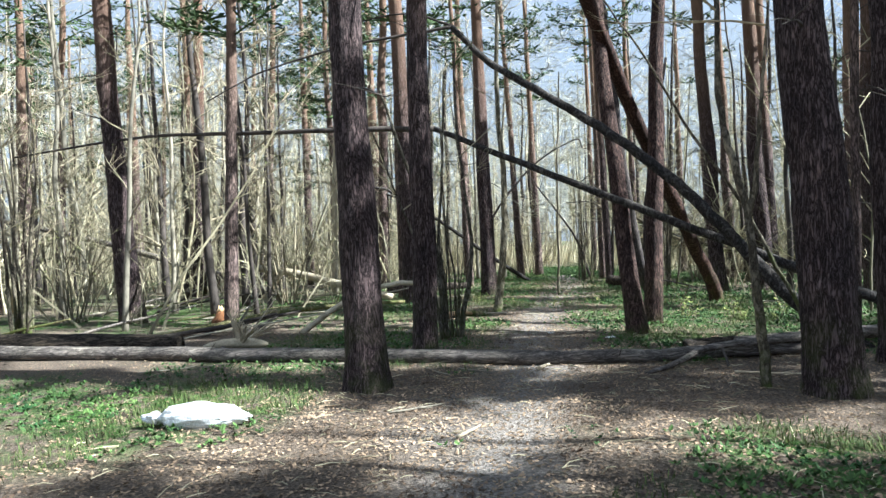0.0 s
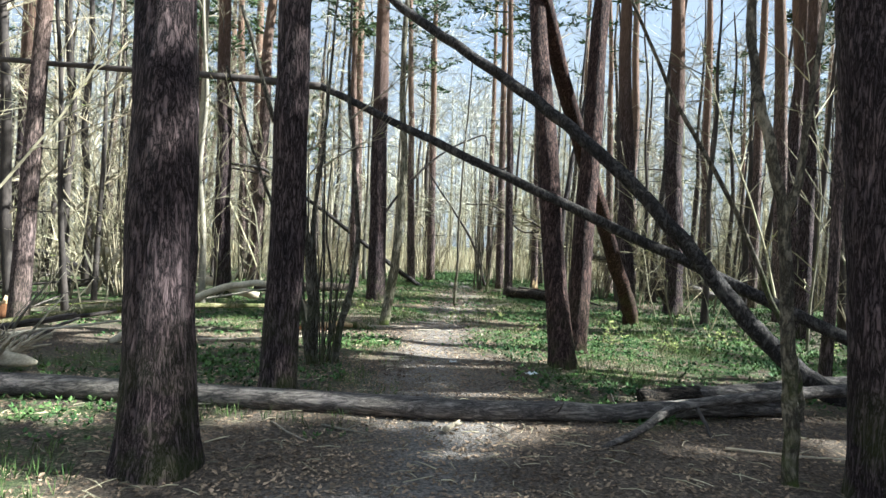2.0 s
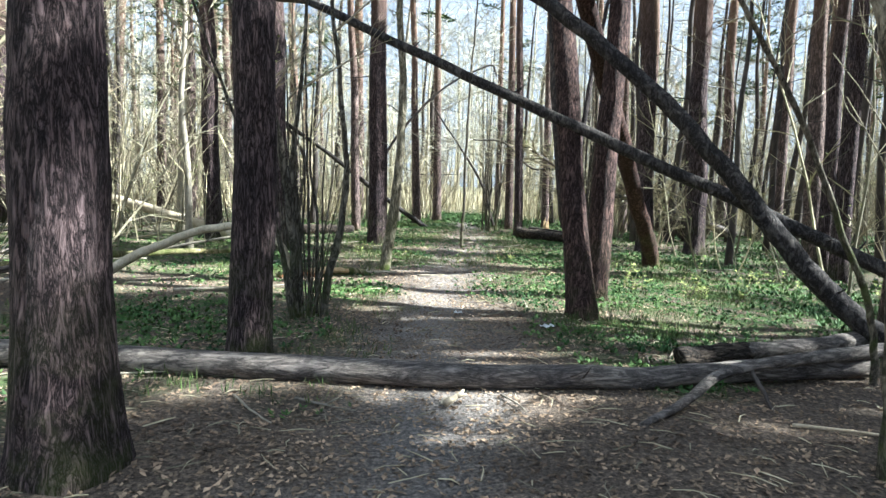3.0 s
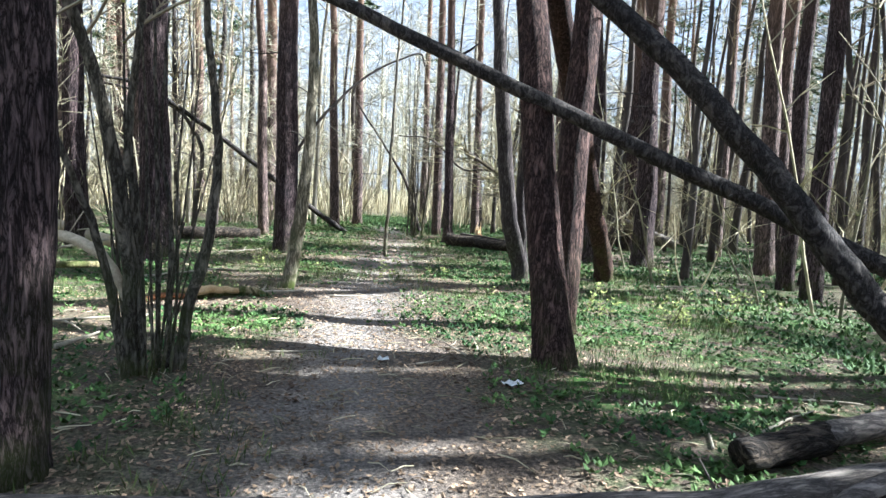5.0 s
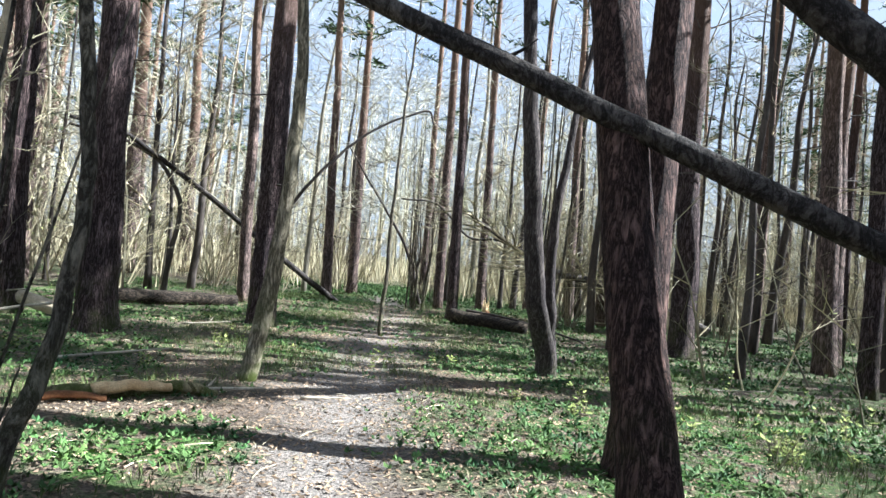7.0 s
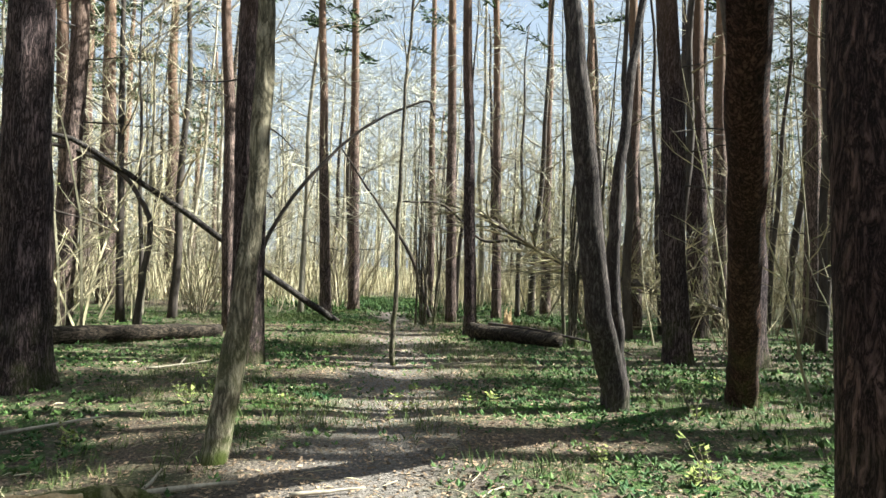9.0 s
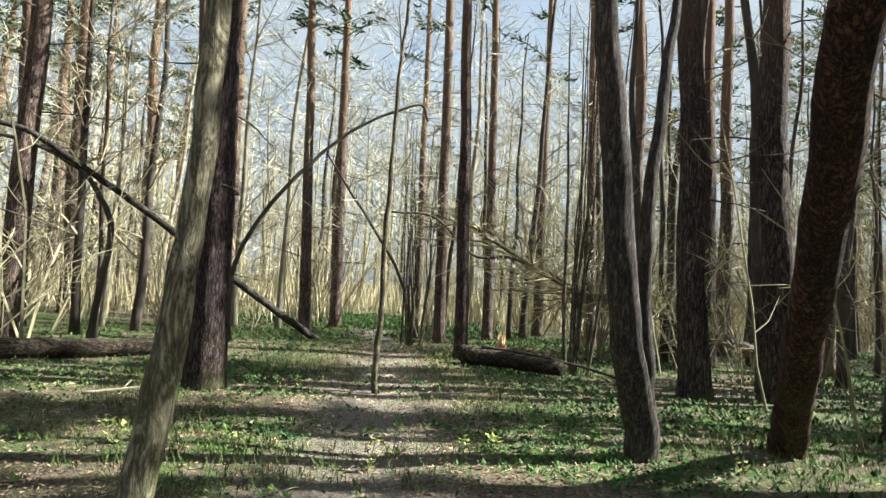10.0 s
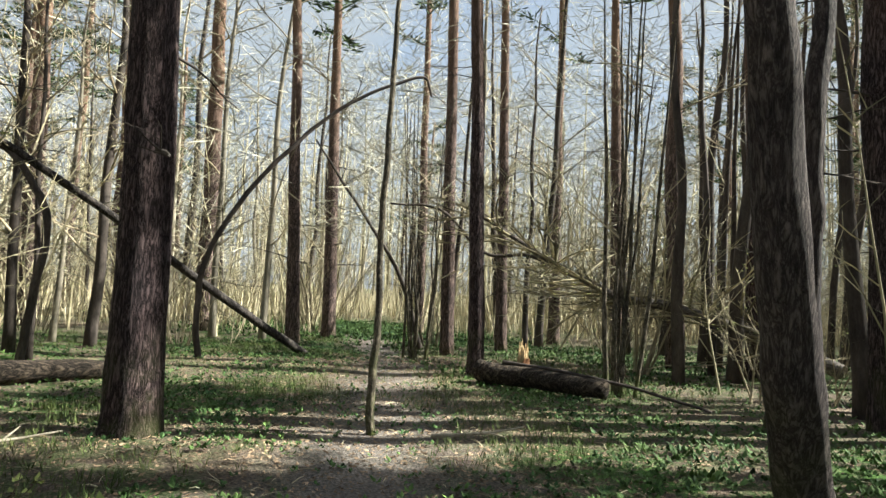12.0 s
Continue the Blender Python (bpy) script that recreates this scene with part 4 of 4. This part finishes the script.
rng = random.Random(2024)
KNOWN = [(t[0], t[1]) for t in TREES] + [(t[0], t[1]) for t in FARTHER] + [(3.5, 11.22), (4.09, 12.68), (7.22, 17.1), (5.32, 16.85), (1.3, 15.8), (3.68, 20.6), (3.44, 6.95), (0.09, 11.35)]


def free(x, y, taken, gap):
    return all((x - a) ** 2 + (y - b) ** 2 > gap * gap for a, b in KNOWN) and all((x - a) ** 2 + (y - b) ** 2 > gap * gap for a, b in taken)


def open_ground(x, y):
    """The clearing along the path, where only the trees above stand."""
    off = x - path_x(y)
    if y > 30:
        return abs(off) < 1.6 and y < 40
    if -4 < y < 30:
        return (-5.6 if y > 14 else -7.5) < off < (5.6 if y < 13 else 5.0)
    return abs(off) < 1.2


def canopy_gap(x, y):
    """Sunward of the clearing the wood is open, so that the sun reaches the path."""
    lit = y + 0.175 * (x - 2.5)
    return 7 < x < 24 and (3.8 < lit < 27 or 28.5 < lit < 46)


def sun_lane(x, y):
    """Strips towards the sun with no tree at all, whose light falls across the path."""
    lit = y + 0.175 * (x - 2.5)
    return 7 < x < 28 and (5.0 < lit < 6.5 or 12.8 < lit < 15.0 or 17.0 < lit < 18.0 or 20.0 < lit < 21.2 or 24.0 < lit < 25.6)


def scatter(protos, count, xr, yr, gap, smin, smax, taken, leafless=False):
    made = 0
    for _ in range(count * 30):
        if made >= count:
            break
        x, y = rng.uniform(*xr), rng.uniform(*yr)
        if open_ground(x, y) or sun_lane(x, y) or (canopy_gap(x, y) and not leafless) or not free(x, y, taken, gap):
            continue
        taken.append((x, y))
        s = rng.uniform(smin, smax)
        copy_thing(rng.choice(protos), pose(x, y, ground_z(x, y), rng.uniform(-3, 3), rng.uniform(-3, 3), rng.uniform(0, 360)) @ Matrix.Diagonal((s, s, rng.uniform(0.9, 1.1) * s, 1)))
        made += 1


pines = [pine_tree(-34 + 6 * i, -16 - 3 * i, 0.30 + 0.05 * i, 14 + i, (0.01 * i - 0.02, 0.01), (0, 0), 200 + i, "slim forest pine with brown bark and high thin crown", PINE_FAR_LIT, False, 11, 1.6, 9, 26, 11, 2.2, 0.40 + 0.06 * i) for i in range(4)]
thins = [bare_tree(-30 + 5 * i, -12 - 2 * i, 0.12 + 0.035 * i, 9 + 1.3 * i, (0.03 * (i % 3 - 1), 0.02), (0.15 * (i % 2), 0.1), 230 + i, "thin leafless tree with grey stem and fine twigs", GREY_STEM if i % 2 else DARK_STEM, 14, 1.6, 160, False, 7) for i in range(5)]
poles = [bare_tree(-10 + 5 * i, -22 - i, 0.16 + 0.05 * i, 11 + i, (0.02 * (i - 1), 0.0), (0.1, 0.05), 290 + i, "slim dark trunk with few thin branches", DARK_STEM, 4, 5.0, 0, False, 8) for i in range(3)]
shrubs = [shrub(260 + i, 3.2 + i, 9 + 3 * i, 60 + 50 * i) for i in range(4)]
for i, s in enumerate(shrubs):
    s.location = (-20 + 6 * i, -14, 0)
TAKEN = []
# pines added towards the sun, mostly out of view, to shade the path
full = [pine_tree(15.0 + 5 * i, 1.0 - 0.4 * i, 0.36 + 0.05 * i, 15 + i, (0.0, 0.01), (0, 0), 220 + i, "tall pine with a full dark green crown, added to shade the path", PINE, False, 4, 2.5, 12, 32, 20, 1.45) for i in range(2)]
# spots and widths picked so each crown shades one strip of ground
SHADE_PINES = [(11.4, 5.75, 1.0), (17.4, 5.0, 0.9), (14.2, 5.3, 0.9), (11.2, 9.1, 0.95), (13.6, 9.0, 0.8), (14.2, 7.8, 0.7), (10.2, 8.0, 0.8), (19.0, 3.6, 1.0), (21.5, 5.4, 1.0), (11.8, 8.2, 0.9), (10.6, 10.0, 0.85), (11.2, 14.2, 1.0), (11.0, 16.6, 0.9), (10.2, 15.2, 1.0), (16.8, 13.75, 0.55), (17.5, 16.6, 0.6), (14.4, 16.7, 0.6),
              (18.5, 20.1, 0.85), (14.6, 20.4, 0.7), (12.6, 1.2, 0.9), (16.4, 1.0, 1.0), (20.6, 1.4, 1.0)]
for x, y, s in SHADE_PINES:
    TAKEN.append((x, y))
    copy_thing(full[int(x * 10) % 2], pose(x, y, ground_z(x, y), 0, 0, rng.uniform(0, 360)) @ Matrix.Diagonal((s, s, 1, 1)))
scatter(pines, 34, (-30, 0), (14, 56), 2.2, 0.85, 1.25, TAKEN)
scatter(pines, 21, (4, 62), (4, 66), 2.6, 0.85, 1.25, TAKEN)
# pines added on the sun side to shade the right-hand wood
scatter(pines, 26, (24, 42), (4, 40), 2.0, 0.9, 1.2, TAKEN)
scatter(pines, 30, (-30, 40), (-28, 4), 3.0, 0.9, 1.2, TAKEN)
scatter(poles, 36, (7.5, 34), (2, 26), 1.1, 0.8, 1.2, TAKEN, True)
# more unseen pines added sunward, for the shade of their crowns
scatter(pines, 14, (20, 36), (-10, 12), 2.0, 0.9, 1.25, TAKEN)
scatter(thins, 40, (-16, 1), (13, 30), 0.9, 0.7, 1.1, TAKEN, True)
scatter(thins, 85, (-30, 8), (14, 62), 1.0, 0.8, 1.4, TAKEN, True)
scatter(thins, 44, (5, 56), (29, 64), 1.0, 0.9, 1.5, TAKEN, True)
scatter(shrubs, 85, (-28, 8), (13, 55), 1.2, 0.6, 1.2, TAKEN, True)
scatter(shrubs, 52, (8, 30), (8, 27), 1.2, 0.5, 1.0, TAKEN, True)
scatter(shrubs, 75, (6, 44), (24, 56), 1.2, 0.6, 1.2, TAKEN, True)
scatter(poles, 44, (9.5, 27), (14, 32), 0.9, 0.8, 1.2, TAKEN, True)


# ---- far woods ----
def far_woods():
    g2, tw = Geo(), Geo()
    rng2 = random.Random(9)
    for _ in range(1200):
        a = rng2.uniform(-1.75, 2.2) if rng2.random() < 0.8 else rng2.uniform(0, 6.28)
        dist = rng2.uniform(56, 115)
        x, y = 3 + math.sin(a) * dist, 14 + math.cos(a) * dist
        z, h, r = ground_z(x, y), rng2.uniform(12, 26), rng2.uniform(0.05, 0.2)
        lx, ly = rng2.gauss(0, 0.8), rng2.gauss(0, 0.8)
        g2.tube([(x, y, z - 0.3), (x + lx * 0.3, y + ly * 0.3, z + h * 0.4), (x + lx, y + ly, z + h)], [r, r * 0.8, r * 0.25], 5, cap=False)
        for _ in range(64):
            zz = h * (0.06 + 0.94 * rng2.random() ** 0.9)
            d = rand_dir(rng2, rng2.uniform(-0.3, 1.3))
            reach = rng2.uniform(0, 1.6) * (1.1 - 0.6 * zz / h)
            p = Vector((x + lx * zz / h, y + ly * zz / h, z + zz)) + d * reach
            d = (d + rand_dir(rng2, 0.3) * 0.7).normalized()
            tw.leaf(p, d, d.cross(rand_dir(rng2, 0.2)).normalized(), rng2.uniform(0.7, 2.6), rng2.uniform(0.03, 0.08), 0.3)
    # bare canopy and brush between the nearer trees
    for _ in range(2600):
        x, y = rng2.uniform(-30, 46), rng2.uniform(27, 60)
        if x < -0.75 * y - 4 or x > 1.3 * y + 4:
            continue
        z, hub = ground_z(x, y), rng2.uniform(1.2, 14.0)
        if abs(x - path_x(y)) < 3.0 and hub < 3.0:
            continue
        for _ in range(30):
            d = rand_dir(rng2, rng2.uniform(-0.4, 1.4))
            p = Vector((x, y, z + hub)) + rand_dir(rng2, rng2.uniform(-0.8, 0.8)) * rng2.uniform(0, 1.3)
            tw.leaf(p, d, d.cross(rand_dir(rng2, 0.2)).normalized(), rng2.uniform(0.4, 1.5), rng2.uniform(0.012, 0.03), 0.3)
    ob2 = tagged(new("far_woods"), "distant bare woodland of pale thin stems", "woods", kind="stuff")
    part("stems", g2, WAND, ob2)
    part("twigs", tw, HAZE_TWIG, ob2)


far_woods()


# ---- thicket and dry grass behind the clearing ----
def thicket():
    wand, twig, reed, leaf2 = Geo(), Geo(), Geo(), Geo()
    rng2 = random.Random(55)
    made = 0
    while made < 1500:
        x, y = rng2.uniform(-32, 46), rng2.uniform(12, 62)
        off = x - path_x(y)
        if open_ground(x, y) or (x > 9 and y < 30 and rng2.random() < 0.88) or abs(off) < 3.2 or x < -0.75 * y - 4 or x > 1.35 * y + 4:
            continue
        made += 1
        z, h = ground_z(x, y), 1.5 + 7 * rng2.random() ** 1.6
        pts = curve_pts((x, y, z - 0.1), (rng2.gauss(0, 0.34), rng2.gauss(0, 0.3), 1), h, 6, rng2, 0.15)
        r = rng2.uniform(0.007, 0.014) + 0.003 * h
        wand.tube(pts, [r * (1 - 0.14 * i) for i in range(7)], 4, cap=False)
        for _ in range(int(4 + 1.1 * h)):
            i = rng2.randint(1, 5)
            p = pts[i].lerp(pts[i + 1], rng2.random())
            q = curve_pts(p, (pts[i + 1] - pts[i]).normalized() * 0.6 + rand_dir(rng2, rng2.uniform(-0.1, 0.5)), rng2.uniform(0.4, 1.6), 3, rng2, 0.25)
            rt = max(0.0075, r * 0.42)
            twig.tube(q, [rt, rt * 0.8, rt * 0.55, rt * 0.25], 3, cap=False)
            for k in (1, 2):
                sq = curve_pts(q[k], (q[k + 1] - q[k]).normalized() + rand_dir(rng2, 0.2), rng2.uniform(0.2, 0.7), 2, rng2, 0.3)
                twig.tube(sq, [rt * 0.6, rt * 0.45, rt * 0.2], 3, cap=False)
            if rng2.random() < 0.4:
                for _ in range(3):
                    d = rand_dir(rng2, 0.2)
                    leaf2.leaf(rng2.choice(q), d, d.cross(Vector((0, 0, 1))).normalized(), 0.06, 0.045)
    for _ in range(17000):
        x, y = rng2.uniform(-26, 40), rng2.uniform(34, 64)
        if abs(x - path_x(y)) < 1.4 and y < 44:
            continue
        d = Vector((rng2.gauss(0, 0.18), rng2.gauss(0, 0.18), 1)).normalized()
        reed.leaf((x, y, ground_z(x, y)), d, d.cross(rand_dir(rng2, 0)).normalized(), rng2.uniform(0.6, 2.1), 0.045, 0.1)
    for name, g2, mat, label, cat in (("thicket", wand, WAND, "dense thicket of thin bare saplings", "thicket"), ("thicket_twigs", twig, WAND, "fine pale twigs of the bare thicket", "twigs"),
                                      ("young_leaves", leaf2, BUD, "first yellow-green leaves on the thicket", "leaves"), ("dry_grass", reed, STRAW, "tall pale dry grass behind the trees", "grass")):
        tagged(new(name, g2.mesh(name, mat, False)), label, cat, kind="stuff")


thicket()


# ---- leaf litter, herbs and grass ----
def litter():
    rng2 = random.Random(31)
    dry, herb, grass, twig = Geo(), Geo(), Geo(), Geo()
    for _ in range(120000):
        y = -1 + 30 * rng2.random() ** 1.5
        x = path_x(y) + rng2.gauss(0, 3.2)
        if rng2.random() < 0.22 * trodden(x, y) + 0.15 * greenness(x, y):
            continue
        d = rand_dir(rng2, rng2.uniform(-0.25, 0.45))
        dry.leaf((x, y, ground_z(x, y) + 0.008), d, d.cross(Vector((rng2.uniform(-0.4, 0.4), rng2.uniform(-0.4, 0.4), 1))).normalized(), 0.022 + 0.05 * rng2.random() ** 2.2, rng2.uniform(0.014, 0.036), rng2.uniform(-0.4, 0.5))
    for _ in range(60000):
        y = -1 + 34 * rng2.random() ** 1.3
        x = path_x(y) + rng2.gauss(0, 4.2)
        if rng2.random() > greenness(x, y):
            continue
        z, s = ground_z(x, y), rng2.uniform(0.5, 1.2)
        if n3(x * 0.5, y * 0.5, 21) > -0.12:
            for _ in range(4):
                d = rand_dir(rng2, rng2.uniform(0.2, 1.2))
                herb.leaf((x, y, z + 0.01 + 0.03 * s * rng2.random()), d, d.cross(Vector((0, 0, 1))).normalized(), 0.055 * s, 0.034 * s)
        else:
            for _ in range(5):
                d = rand_dir(rng2, rng2.uniform(0.7, 2.5))
                grass.leaf((x + rng2.uniform(-0.04, 0.04), y + rng2.uniform(-0.04, 0.04), z), d, d.cross(Vector((0, 0, 1))).normalized(), rng2.uniform(0.06, 0.15), 0.008, 0.1)
    for _ in range(16000):
        x, y = rng2.uniform(6, 26), rng2.uniform(9, 32)
        if rng2.random() > 0.35 + 0.9 * n3(x * 0.3, y * 0.3, 17):
            continue
        z = ground_z(x, y)
        for _ in range(3):
            d = rand_dir(rng2, rng2.uniform(0.3, 1.6))
            herb.leaf((x + rng2.uniform(-0.1, 0.1), y + rng2.uniform(-0.1, 0.1), z), d, d.cross(Vector((0, 0, 1))).normalized(), 0.10, 0.055)
    for _ in range(4500):
        x, y = 6.8 + rng2.gauss(0, 2.4), 39 + rng2.gauss(0, 3.0)
        z = ground_z(x, y)
        for _ in range(3):
            d = rand_dir(rng2, rng2.uniform(0.3, 1.6))
            herb.leaf((x, y, z), d, d.cross(Vector((0, 0, 1))).normalized(), 0.14, 0.07)
    for _ in range(3600):
        y = -1 + 28 * rng2.random() ** 1.3
        x = path_x(y) + rng2.gauss(0, 3.0)
        ln, d, r = rng2.uniform(0.05, 0.24), rand_dir(rng2, rng2.uniform(-0.02, 0.12)), rng2.uniform(0.0015, 0.005)
        p = Vector((x, y, ground_z(x, y) + 0.012))
        twig.tube([p, p + d * ln * 0.5 + Vector((0, 0, 0.01)), p + (d + rand_dir(rng2, 0) * 0.2) * ln], [r, r, r * 0.5], 3, cap=False)
    for name, g2, mat, label, cat in (("leaf_litter", dry, DRY, "scattered brown dead leaves on the forest floor", "leaves"), ("herbs", herb, HERB, "low green woodland herbs in patches", "plants"),
                                      ("grass", grass, GRASS, "thin yellow-green grass tufts", "grass"), ("twig_litter", twig, WAND, "fine dry twigs strewn over the ground", "twigs")):
        tagged(new(name, g2.mesh(name, mat, False)), label, cat, kind="stuff")


litter()
